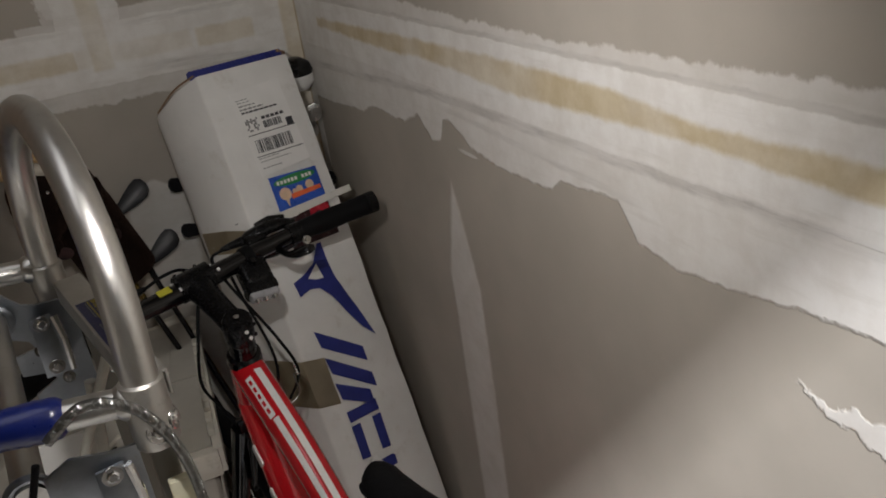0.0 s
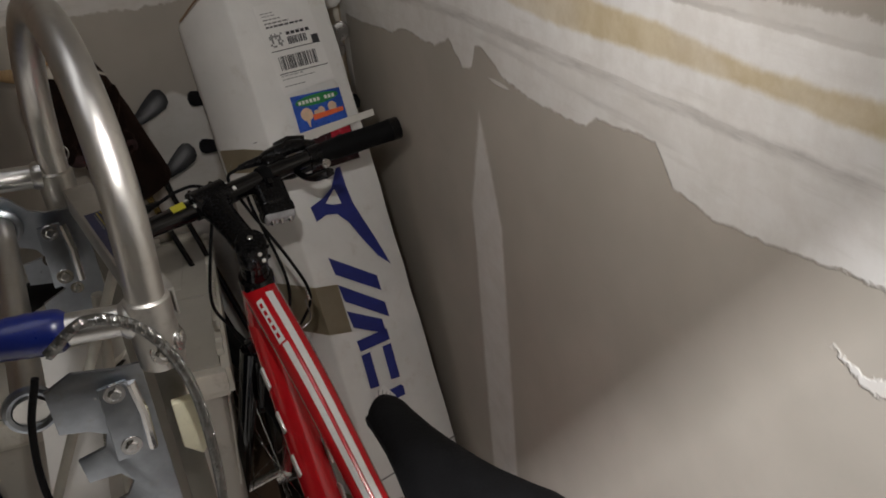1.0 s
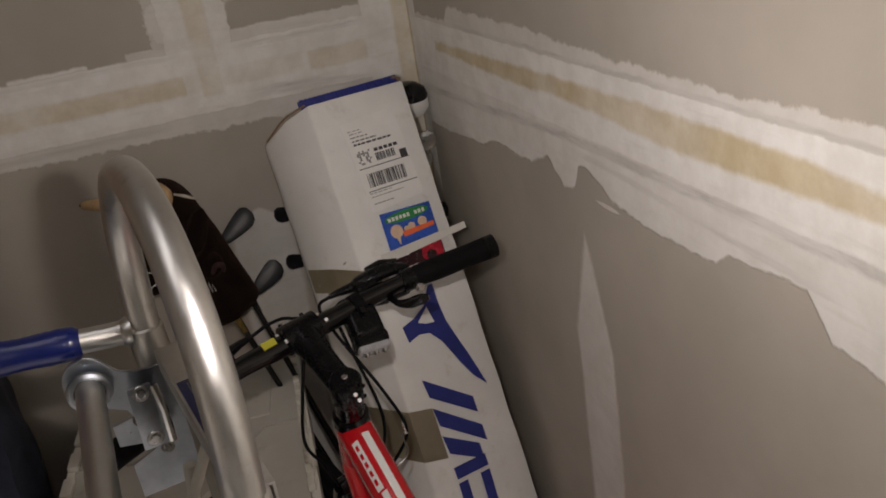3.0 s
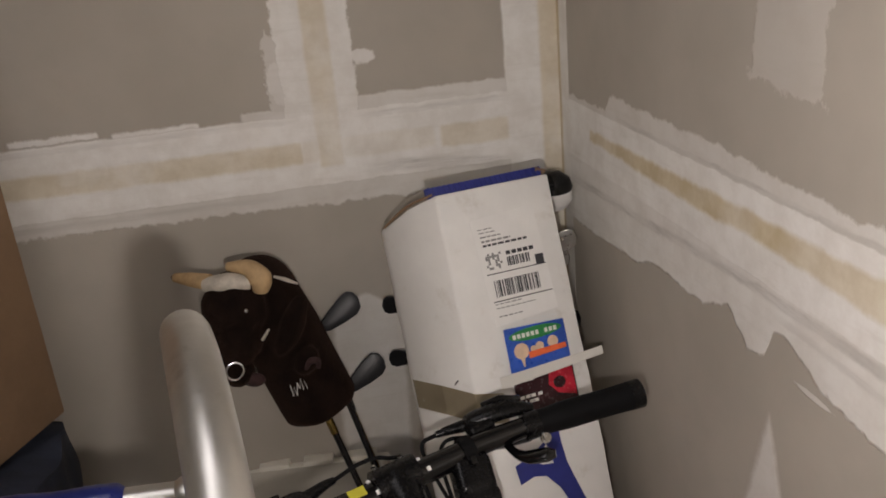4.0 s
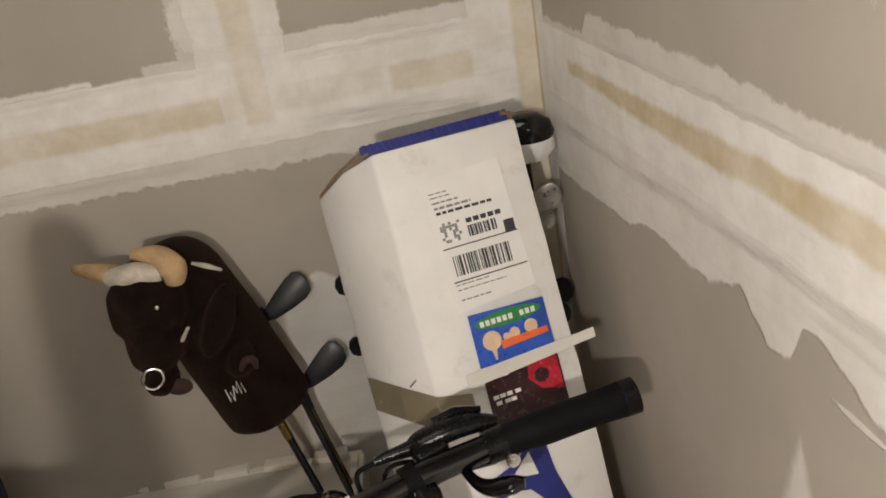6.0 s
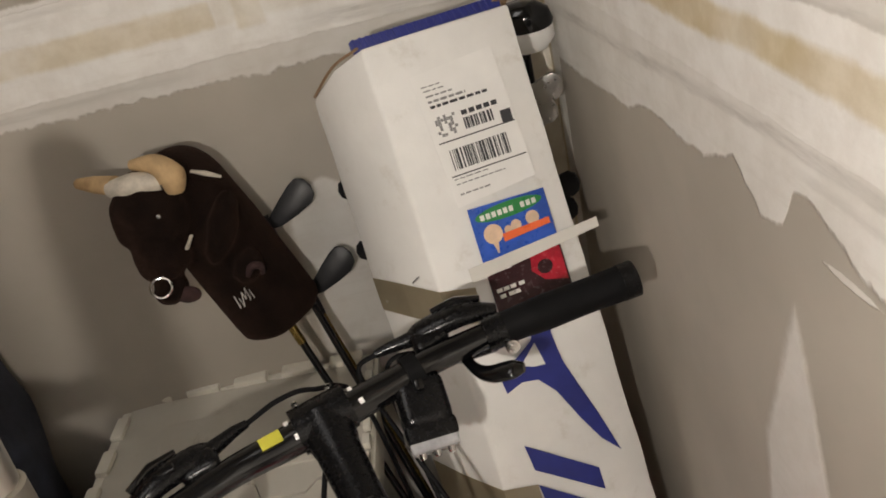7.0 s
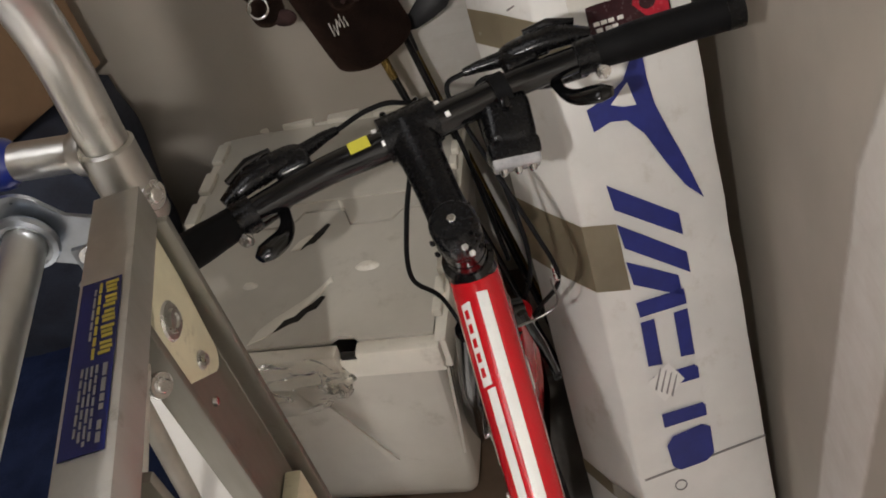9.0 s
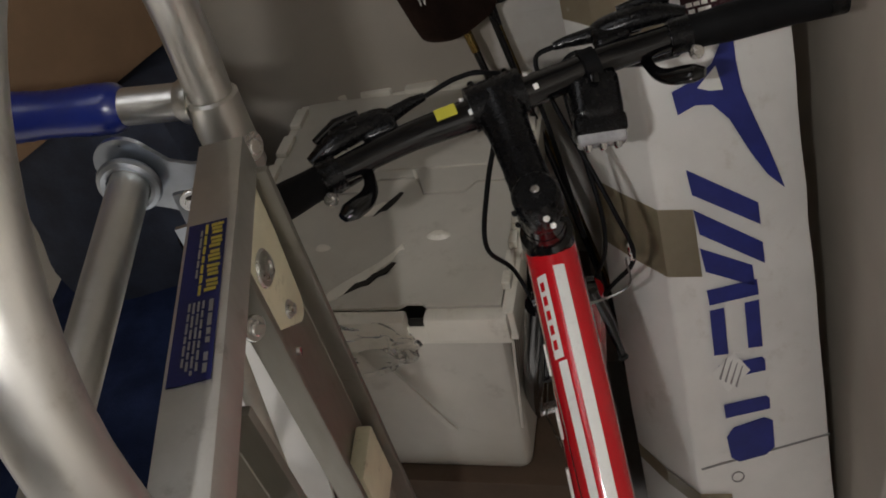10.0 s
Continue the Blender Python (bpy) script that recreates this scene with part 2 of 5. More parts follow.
BLACK_PLASTIC = surface("black_plastic", (0.004, 0.004, 0.0045), 0.26, vary=0.2, scale=30, grain=260, bump=0.05)
STEEL = surface("bright_steel", (0.62, 0.61, 0.59), 0.25, metal=1.0, vary=0.1, scale=30, bump=0.05)
CHROME = surface("chrome", (0.75, 0.75, 0.75), 0.14, metal=1.0, vary=0.05)
ZINC = surface("zinc_plate", (0.38, 0.41, 0.45), 0.33, metal=1.0, vary=0.18, scale=22, grain=70, bump=0.1, dirt=(0.33, 0.32, 0.29))
ALUMINIUM = surface("brushed_aluminium_tube", (0.66, 0.65, 0.62), 0.36, metal=1.0, vary=0.08, scale=14, grain=180, bump=0.12, dirt=(0.42, 0.40, 0.36), stretch=(1, 1, 0.15))
# darker copy of RAIL: the rails' dark reflections are put into its base colour
RAIL_DARKENED = surface("darkened_aluminium_rail", (0.28, 0.268, 0.235), 0.45, metal=0.8, vary=0.14, scale=16, grain=160, bump=0.1, dirt=(0.20, 0.185, 0.15), stretch=(1, 1, 0.2))
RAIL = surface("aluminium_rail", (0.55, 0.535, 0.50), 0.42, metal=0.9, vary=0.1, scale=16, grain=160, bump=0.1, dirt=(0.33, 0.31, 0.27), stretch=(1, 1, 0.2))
BLUE_FOAM = surface("blue_vinyl_grip", (0.005, 0.012, 0.105), 0.32, vary=0.15, scale=30, grain=200, bump=0.2, coat=0.2)
LABEL_NAVY = surface("navy_label", (0.010, 0.014, 0.085), 0.35, vary=0.1, scale=40)
LABEL_GOLD = surface("yellow_print", (0.44, 0.36, 0.06), 0.4, vary=0.1, scale=60)
YELLOW = surface("yellow_sticker", (0.52, 0.48, 0.04), 0.4, vary=0.05)
ZINC_BOLT = surface("dull_zinc_bolt", (0.52, 0.52, 0.49), 0.30, metal=0.85, vary=0.15, scale=60)
STRUT_GREY = surface("grey_painted_strut", (0.44, 0.425, 0.37), 0.45, vary=0.12, scale=30)
CABLE_STEEL = surface("dull_cable_steel", (0.24, 0.24, 0.23), 0.34, metal=1.0, vary=0.2, scale=60, dirt=(0.10, 0.09, 0.08))
HORN_DARK = surface("dark_felt", (0.035, 0.022, 0.014), 0.9, vary=0.2, scale=60, grain=300, bump=0.5)
EAR = surface("dusky_felt", (0.030, 0.012, 0.011), 0.9, vary=0.3, scale=60, grain=300, bump=0.5)
NYLON = surface("yellowed_nylon", (0.76, 0.73, 0.54), 0.42, vary=0.08, scale=25, dirt=(0.40, 0.36, 0.24))
PLUSH = surface("brown_plush", (0.0085, 0.0044, 0.0030), 0.9, vary=0.45, scale=26, grain=420, bump=0.7, depth=0.003)
PLUSH.node_tree.nodes["Principled BSDF"].inputs["Sheen Weight"].default_value = 0.12
PLUSH.node_tree.nodes["Principled BSDF"].inputs["Sheen Tint"].default_value = (0.45, 0.25, 0.18, 1)
HORN = surface("tan_felt_horn", (0.45, 0.31, 0.16), 0.85, vary=0.2, scale=40, grain=300, bump=0.5, dirt=(0.26, 0.15, 0.07))
HORN_PALE = surface("pale_felt", (0.50, 0.455, 0.38), 0.9, vary=0.2, scale=60, grain=300, bump=0.5)
THREAD = surface("white_thread", (0.78, 0.76, 0.72), 0.7)
IRON_DARK = surface("dark_iron_head", (0.012, 0.012, 0.0135), 0.34, metal=0.0, vary=0.25, scale=40)
IRON_BRIGHT = surface("satin_iron_head", (0.42, 0.41, 0.39), 0.3, metal=1.0, vary=0.08, scale=14, bump=0.03)
GOLD_SHAFT = surface("gold_shaft", (0.30, 0.21, 0.07), 0.25, metal=1.0, vary=0.2, scale=30)
NAVY_CLOTH = surface("navy_cloth", (0.018, 0.028, 0.075), 0.85, vary=0.3, scale=14, grain=380, bump=0.6, depth=0.003)
SLATE_CLOTH = surface("slate_blue_cloth", (0.026, 0.033, 0.055), 0.8, vary=0.25, scale=18, grain=300, bump=0.5)
for dull in (BLACK_GLOSS, BLACK_RUBBER, BLACK_PLASTIC, PLUSH, NAVY_CLOTH, DARK_GAP):
    dull.node_tree.nodes["Principled BSDF"].inputs["Specular IOR Level"].default_value = {BLACK_GLOSS: 0.5, BLACK_PLASTIC: 0.25}.get(dull, 0.11)
IRON_DARK.node_tree.nodes["Principled BSDF"].inputs["Specular IOR Level"].default_value = 0.25
LAMP_GLASS = surface("lamp_glass", (0.35, 0.35, 0.36), 0.12, vary=0.2, scale=60, coat=0.6)


def film(name, tint, rough):
    n = Nodes(name)
    n.set(Roughness=rough, IOR=1.3)
    n.b.inputs["Base Color"].default_value = (*tint, 1)
    n.b.inputs["Transmission Weight"].default_value = 1.0
    n.bump(n.noise(40, 4, 0.6), 0.5, 0.004)
    return n.mat


POLYTHENE = film("clear_polythene", (0.93, 0.92, 0.88), 0.12)

# ---------------------------------------------------------------- mesh helpers
ORIGIN = {}


def thing(name, at, label, category, group="", kind=""):
    ob = new(name)
    ob.location = at
    ORIGIN[ob] = Vector(at)
    return tagged(ob, label, category, group, kind)


def part(name, bm, material, parent, label=""):
    """Links a bmesh, in world places, as one mesh under a thing or a part; parent None: a thing of its own."""
    base = ORIGIN.get(parent, Vector())
    bmesh.ops.translate(bm, vec=-base, verts=bm.verts)
    me = bpy.data.meshes.new(name)
    bm.normal_update()
    bm.to_mesh(me)
    bm.free()
    me.materials.append(material)

    ob = new(name, me)
    if parent:
        ob.parent = parent
    ORIGIN[ob] = base
    return tagged(ob, label)


def smooth(bm, degrees=35):
    limit = radians(degrees)
    for f in bm.faces:
        f.smooth = True
    for e in bm.edges:
        e.smooth = len(e.link_faces) == 2 and e.calc_face_angle(0) < limit
    return bm


def block(size, m, bevel=0.0, segments=2):
    bm = bmesh.new()
    bmesh.ops.create_cube(bm, size=1)
    bmesh.ops.scale(bm, vec=size, verts=bm.verts)
    if bevel:
        bmesh.ops.bevel(bm, geom=list(bm.edges), offset=bevel, segments=segments, affect="EDGES", profile=0.6)
    bmesh.ops.transform(bm, matrix=m, verts=bm.verts)
    return smooth(bm)


def prism(outline, depth, m, bevel=0.0):
    """A flat outline in x, y of m, thick from 0 to depth along its z."""
    bm = bmesh.new()
    face = bm.faces.new([bm.verts.new((x, y, 0)) for x, y in outline])
    up = bmesh.ops.extrude_face_region(bm, geom=[face])["geom"]
    bmesh.ops.translate(bm, vec=(0, 0, depth), verts=[v for v in up if isinstance(v, bmesh.types.BMVert)])
    bmesh.ops.recalc_face_normals(bm, faces=bm.faces)
    if bevel:
        bmesh.ops.bevel(bm, geom=list(bm.edges), offset=bevel, segments=2, affect="EDGES", profile=0.6)
    bmesh.ops.transform(bm, matrix=m, verts=bm.verts)
    return smooth(bm)


def curve_points(points, steps=8):
    """A Catmull-Rom run through points."""
    p = [Vector(q) for q in points]
    p = [2 * p[0] - p[1], *p, 2 * p[-1] - p[-2]]
    out = []
    for a, b, c, d in zip(p, p[1:], p[2:], p[3:]):
        for k in range(steps):
            t = k / steps
            out.append(0.5 * (2 * b + (c - a) * t + (2 * a - 5 * b + 4 * c - d) * t * t + (3 * b - a - 3 * c + d) * t ** 3))
    return out + [p[-2]]


def sweep(points, radius, sides=14, caps=True, flat=1.0):
    """A tube along points; radius: one number or one a point; flat squashes it across."""
    pts = [Vector(p) for p in points]
    rad = [float(v) for v in radius] if hasattr(radius, "__len__") else [radius] * len(pts)
    if len(rad) != len(pts):
        rad = [float(v) for v in np.interp(np.linspace(0, 1, len(pts)), np.linspace(0, 1, len(rad)), rad)]
    bm, rings, side = bmesh.new(), [], None
    for n, p in enumerate(pts):
        way = (pts[min(n + 1, len(pts) - 1)] - pts[max(n - 1, 0)]).normalized()
        if side is None:
            side = way.cross((0, 0, 1) if abs(way.z) < 0.9 else (1, 0, 0)).normalized()
        side = (side - way * side.dot(way)).normalized()
        up = way.cross(side)
        ring = [2 * math.pi * k / sides for k in range(sides)]
        rings.append([bm.verts.new(p + rad[n] * (side * math.cos(a) + up * math.sin(a) * flat)) for a in ring])
    for a, b in zip(rings, rings[1:]):
        for k in range(sides):
            bm.faces.new((a[k], a[(k + 1) % sides], b[(k + 1) % sides], b[k]))
    if caps:
        bm.faces.new(rings[0][::-1])
        bm.faces.new(rings[-1])
    bmesh.ops.recalc_face_normals(bm, faces=bm.faces)
    return smooth(bm, 40)


def rod(a, b, radius, sides=14):
    return sweep([a, b], radius, sides)


def spin(profile, m, sides=24):
    """A turned shape: (radius, height) pairs round the z of m."""
    bm, rings = bmesh.new(), []
    for r, h in profile:
        rings.append([bm.verts.new((max(r, 1e-5) * math.cos(2 * math.pi * k / sides), max(r, 1e-5) * math.sin(2 * math.pi * k / sides), h)) for k in range(sides)])
    for a, b in zip(rings, rings[1:]):
        for k in range(sides):
            bm.faces.new((a[k], a[(k + 1) % sides], b[(k + 1) % sides], b[k]))
    bmesh.ops.remove_doubles(bm, verts=bm.verts, dist=2e-5)
    bmesh.ops.recalc_face_normals(bm, faces=bm.faces)
    bmesh.ops.transform(bm, matrix=m, verts=bm.verts)
    return smooth(bm, 40)


def joined(*many):
    out = bmesh.new()
    for bm in many:
        me = bpy.data.meshes.new("t")
        bm.to_mesh(me)
        out.from_mesh(me)
        bpy.data.meshes.remove(me)
        bm.free()
    return out


def ring_path(centre, a, b, ra, rb=None, steps=32):
    a, b, c = Vector(a).normalized(), Vector(b).normalized(), Vector(centre)
    return [c + a * ra * math.cos(2 * math.pi * k / steps) + b * (rb or ra) * math.sin(2 * math.pi * k / steps) for k in range(steps + 1)]


def aimed(at, way, side=(0, 0, 1)):
    """A pose at a place whose z runs along way, and whose x lies near side."""
    z = Vector(way).normalized()
    x = Vector(side)
    x = (x - z * x.dot(z)).normalized()
    return Matrix.Translation(at) @ Matrix((x, z.cross(x), z)).transposed().to_4x4()


def hexbolt(at, way, radius, parent, name="bolt", material=None, washer=True):
    m = aimed(at, way, (0.3, 0.5, 0.81))
    head = [(0, 0.55 * radius), (0.75 * radius, 0.55 * radius), (radius * 0.95, 0.4 * radius), (radius * 0.95, 0)]
    many = [spin(head, m, 6)]
    if washer:
        many.append(spin([(0, 0.12 * radius), (1.5 * radius, 0.12 * radius), (1.6 * radius, 0), (1.6 * radius, -0.002)], m, 20))
    return part(name, joined(*many), material or STEEL, parent)


def lerp(a, b, t):
    return Vector(a) + (Vector(b) - Vector(a)) * t


# ---------------------------------------------------------------- the unit
def wall(name, corner, size, material, label):
    c = Vector(corner) + Vector(size) / 2
    ob = part(name, block(size, Matrix.Translation(c)), material, None)
    tagged(ob, label, "wall", kind="structure")
    return ob


wall("wall_north", (-2.42, 0, 0), (2.54, 0.12, 2.72), BOARD_BACK, "unpainted grey plasterboard wall with white compound and tan tape on its joints")
wall("wall_east", (0, -2.12, 0), (0.12, 2.12, 2.72), BOARD_RIGHT, "unpainted grey plasterboard wall with ragged white compound along its joint")
wall("wall_west", (-2.42, -2.12, 0), (0.12, 2.12, 2.72), BOARD_PLAIN, "plain unpainted grey plasterboard side wall of the unit")
wall("wall_south_post_1", (-2.30, -2.12, 0), (0.35, 0.12, 2.72), BOARD_PLAIN, "plain unpainted plasterboard pier beside the door opening")
wall("wall_south_header", (-1.95, -2.12, 2.31), (1.95, 0.12, 0.41), BOARD_PLAIN, "plain unpainted plasterboard header above the door opening")
floor = part("floor", block((2.54, 6.0, 0.1), pose(-1.15, -2.88, -0.05)), CONCRETE, None)
tagged(floor, "worn grey concrete floor under the stored goods", "floor", kind="structure")
ceiling = part("ceiling", block((2.54, 6.0, 0.08), pose(-1.15, -2.88, 2.77)), BOARD_PLAIN, None)
tagged(ceiling, "plain unpainted plasterboard ceiling", "ceiling", kind="structure")
wall("wall_corridor_far", (-2.42, -5.9, 0), (2.54, 0.1, 2.72), BOARD_PLAIN, "plain pale corridor wall across from the unit")
wall("wall_corridor_east", (0, -5.8, 0), (0.12, 3.68, 2.72), BOARD_PLAIN, "plain pale corridor side wall")
wall("wall_corridor_west", (-2.42, -5.8, 0), (0.12, 3.68, 2.72), BOARD_PLAIN, "plain pale corridor side wall")

# ---------------------------------------------------------------- the tall white carton in the corner
CART_E, CART_D, CART_N = Vector((0.984, 0.178, 0.011)), Vector((-0.060, 0.345, 0.936)), None
CART_E = (CART_E - CART_D.normalized() * CART_E.dot(CART_D.normalized())).normalized()
CART_D = CART_D.normalized()
CART_N = CART_E.cross(CART_D).normalized()
CARTON = Matrix.Translation((-0.077, -0.173, 1.193)) @ Matrix((CART_E, CART_D, CART_N)).transposed().to_4x4()
LENGTH = 1.217


def on_carton(u, v, w=0.0):
    return CARTON @ Matrix.Translation((u, v, w))


def flat(name, outline, w, material, parent, thick=0.0006, label=""):
    return part(name, prism(outline, thick, CARTON @ Matrix.Translation((0, 0, w))), material, parent, label)


def rect(u0, v0, u1, v1):
    return [(u0, v0), (u0, v1), (u1, v1), (u1, v0)]


def build_carton():
    t = thing("golf_club_carton", (-0.11, -0.45, 0), "tall white golf club carton with blue print leaning into the corner", "carton")
    # cross-section with a bulging, slightly splayed side; rows down its length
    bm = bmesh.new()
    section = [(0.0, 0.0), (-0.083, 0.001), (-0.165, 0.0), (-0.193, -0.045), (-0.215, -0.105), (-0.212, -0.135), (-0.10, -0.140), (0.0, -0.138)]
    rows, rnd = [], random.Random(3)
    steps = 26
    for k in range(steps + 1):
        v = -LENGTH * k / steps
        grow = 1.0 + 0.05 * k / steps
        ring = []
        for n, (u, w) in enumerate(section):
            jog = rnd.uniform(-0.0009, 0.0009) if 0 < k < steps else 0
            vv = v
            if k == 0 and n in (4, 5):
                vv -= 0.028
            if k == 0 and n == 3:
                vv -= 0.008
            ring.append(bm.verts.new((u * grow + jog, vv, w + jog)))
        rows.append(ring)
    m = len(section)
    for a, b in zip(rows, rows[1:]):
        for n in range(m):
            bm.faces.new((a[n], a[(n + 1) % m], b[(n + 1) % m], b[n]))
    bm.faces.new(rows[0])
    bm.faces.new(rows[-1][::-1])
    bmesh.ops.recalc_face_normals(bm, faces=bm.faces)
    hard = [e for e in bm.edges if len(e.link_faces) == 2 and e.calc_face_angle(0) > 0.6]
    bmesh.ops.bevel(bm, geom=hard, offset=0.004, segments=2, affect="EDGES", profile=0.5)
    bmesh.ops.transform(bm, matrix=CARTON, verts=bm.verts)
    body = part("body", smooth(bm, 30), CARTON_WHITE, t, "white corrugated carton body with creases")
    # blue printed tuck flap standing at the top
    for n, (off, h) in enumerate(((-0.014, 0.014), (-0.021, 0.011))):
        part("top_flap", block((0.168, h, 0.0045), on_carton(-0.088, 0.005, off) @ pose(0, 0, 0, 0, 0, 0.6 - n), 0.0012), INK_BLUE, t, "blue printed tuck flap")
    part("cut_edge", sweep(curve_points([CARTON @ Vector(p) for p in ((-0.168, 0.0015, -0.004), (-0.193, -0.006, -0.045), (-0.214, -0.026, -0.104))], 5), 0.0017, 6), CARTON_BROWN, t, "raw brown cut edge")
    part("cut_edge", sweep([CARTON @ Vector(p) for p in ((-0.012, 0.010, -0.010), (0.004, 0.006, -0.020), (0.006, -0.002, -0.05))], 0.003, 6), CARTON_BROWN, t, "raw brown cut edge")
    for n in range(22):
        part("flute", block((0.0035, 0.012, 0.0030), on_carton(-0.168 + 0.0075 * n, 0.006, -0.0115) @ pose(0, 0, 0, 0, 0, 14), 0.0008), INK_BLUE, t)
    part("crease", block((0.166, 0.0025, 0.001), on_carton(-0.083, -0.857, 0.0015) @ pose(0, 0, 0, 0, 0, 4)), INK_GREY, t, "pressed crease line")
    # brown side tapes
    for v0, v1, name in ((-0.50, -0.585, "packing_tape"), (-0.265, -0.305, "packing_tape"), (-0.90, -0.925, "packing_tape")):
        g = 1.0 + 0.05 * (-v0 / LENGTH)
        a, b = CARTON @ Vector((-0.166 * g, v0, 0.0015)), CARTON @ Vector((-0.1935 * g - 0.001, v0 + 0.014, -0.0445))
        c = CARTON @ Vector((-0.2155 * g - 0.001, v0 + 0.022, -0.105))
        front = CARTON @ Vector((-0.128 * g, v0 - 0.008, 0.0045))
        down = CARTON_DOWN * (v0 - v1)
        bm = bmesh.new()
        top = [bm.verts.new(p) for p in (front, a, b, c)]
        low = [bm.verts.new(p + down) for p in (front, a, b, c)]
        for k in range(3):
            bm.faces.new((top[k], top[k + 1], low[k + 1], low[k]))
        bmesh.ops.solidify(bm, geom=bm.faces, thickness=-0.0006)
        part(name, bm, TAPE_TAN, t, "strip of tan packing tape")
    part("side_seam", block((0.05, 0.0016, 0.0012), CARTON @ Matrix.Translation((-0.1795, -0.246, -0.022)) @ pose(0, 0, 0, 0, 61.5, 0)), INK_GREY, t, "cut edge of the carton's side")
    part("clear_tape", prism([(-0.131, -0.252), (-0.131, -0.268), (0.024, -0.2565), (0.024, -0.2455)], 0.0006, CARTON @ Matrix.Translation((0, 0, 0.0056))), TAPE_CLEAR, t, "strip of clear tape past the edge")
    # shipping label and what is printed on it
    lab = flat("shipping_label", [(-0.127, -0.043), (-0.034, -0.036), (-0.027, -0.180), (-0.120, -0.187)], 0.0032, PAPER, t, label="white paper shipping label")
    rnd = random.Random(9)
    for n, (v, u1, th) in enumerate(((-0.056, -0.098, 0.0012), (-0.0605, -0.094, 0.0012), (-0.066, -0.088, 0.0018), (-0.0715, -0.075, 0.0026), (-0.077, -0.052, 0.0030), (-0.157, -0.076, 0.0012), (-0.1625, -0.058, 0.0012), (-0.1735, -0.078, 0.0015))):
        u = -0.119 + 0.0008 * n
        while u < u1:
            w = rnd.uniform(0.004, 0.009)
            flat("print_bar", rect(u, v, min(u + w, u1), v - th), 0.0039, INK_BLACK if n == 4 else INK_GREY, lab, 0.0003)
            u += w + 0.0018
    for k in range(5):
        flat("print_bar", rect(-0.086 + 0.0085 * k, -0.0905, -0.0795 + 0.0085 * k, -0.0955), 0.0039, INK_BLACK, lab, 0.0003)
    for row in range(7):
        for col in range(7):
            if rnd.random() < 0.55:
                flat("code_cell", rect(-0.116 + 0.0033 * col, -0.0895 - 0.0031 * row, -0.113 + 0.0033 * col, -0.0925 - 0.0031 * row), 0.0039, INK_GREY, lab, 0.0003)
    for u0, u1, v0, v1 in ((-0.086, -0.052, -0.0985, -0.1105), (-0.111, -0.044, -0.1265, -0.1485)):
        u = u0
        while u < u1:
            w = rnd.choice((0.0007, 0.0011, 0.0018, 0.0026))
            flat("code_line", rect(u, v0, u + w, v1), 0.0039, INK_BLACK, lab, 0.0003)
            u += w + rnd.choice((0.0008, 0.0012, 0.002))
    flat("label_rule", rect(-0.1185, -0.1165, -0.032, -0.1178), 0.0039, INK_BLACK, lab, 0.0003)
    flat("label_rule", rect(-0.1165, -0.1535, -0.0305, -0.1548), 0.0039, INK_BLACK, lab, 0.0003)
    flat("label_square", rect(-0.0455, -0.1035, -0.0335, -0.1165), 0.0039, INK_BLACK, lab, 0.0003)
    # printed card with a golf picture
    card = flat("blue_golf_card", [(-0.112, -0.192), (-0.024, -0.196), (-0.024, -0.252), (-0.113, -0.251)], 0.0034, CARD_BLUE, t, label="blue card with a green oval, ball and orange bar")
    oval = [(-0.068 + 0.039 * math.cos(a), -0.205 + 0.0085 * math.sin(a)) for a in np.linspace(0, 2 * math.pi, 28)[:-1]]
    flat("green_oval", oval, 0.0041, CARD_GREEN, card, 0.0003)
    for k in range(10):
        if k != 6:
            flat("print_bar", rect(-0.1015 + 0.0067 * k, -0.2025, -0.0968 + 0.0067 * k, -0.2085), 0.0045, CARD_WHITE, card, 0.0003)
    for u, v, r, mat in ((-0.0925, -0.2255, 0.0108, CARD_SKIN), (-0.0655, -0.2245, 0.0062, CARD_SKIN), (-0.0455, -0.2225, 0.0078, CARD_SKIN), (-0.075, -0.2262, 0.0045, CARD_SKIN)):
        flat("ball_picture", [(u + r * math.cos(a), v + r * math.sin(a)) for a in np.linspace(0, 2 * math.pi, 22)[:-1]], 0.0041, mat, card, 0.0003)
    flat("orange_bar", [(-0.083, -0.2285), (-0.0275, -0.2275), (-0.0275, -0.2345), (-0.083, -0.2375)], 0.0046, CARD_ORANGE, card, 0.0003)
    flat("tee_picture", [(-0.0955, -0.236), (-0.0895, -0.236), (-0.0918, -0.247), (-0.0932, -0.247)], 0.0041, CARD_SKIN, card, 0.0003)
    red = flat("red_driver_card", [(-0.113, -0.2535), (-0.024, -0.2535), (-0.024, -0.318), (-0.1135, -0.318)], 0.0034, CARD_DARK, t, label="dark red card with a club head picture")
    flat("club_picture", [(-0.060, -0.258), (-0.040, -0.256), (-0.026, -0.262), (-0.026, -0.30), (-0.052, -0.292), (-0.064, -0.278)], 0.0041, CARD_RED, red, 0.0003)
    flat("club_face_picture", [(-0.048 + 0.009 * math.cos(a), -0.278 + 0.008 * math.sin(a)) for a in np.linspace(0, 6.28, 16)[:-1]], 0.0046, CARD_DARK, red, 0.0003)
    for v, us in ((-0.262, (-0.108, -0.099, -0.091)), (-0.284, (-0.108, -0.100, -0.092, -0.082)), (-0.291, (-0.106, -0.096, -0.089))):
        for u in us:
            flat("print_bar", rect(u, v, u + 0.0065, v - 0.0042), 0.0041, CARD_WHITE, red, 0.0003)
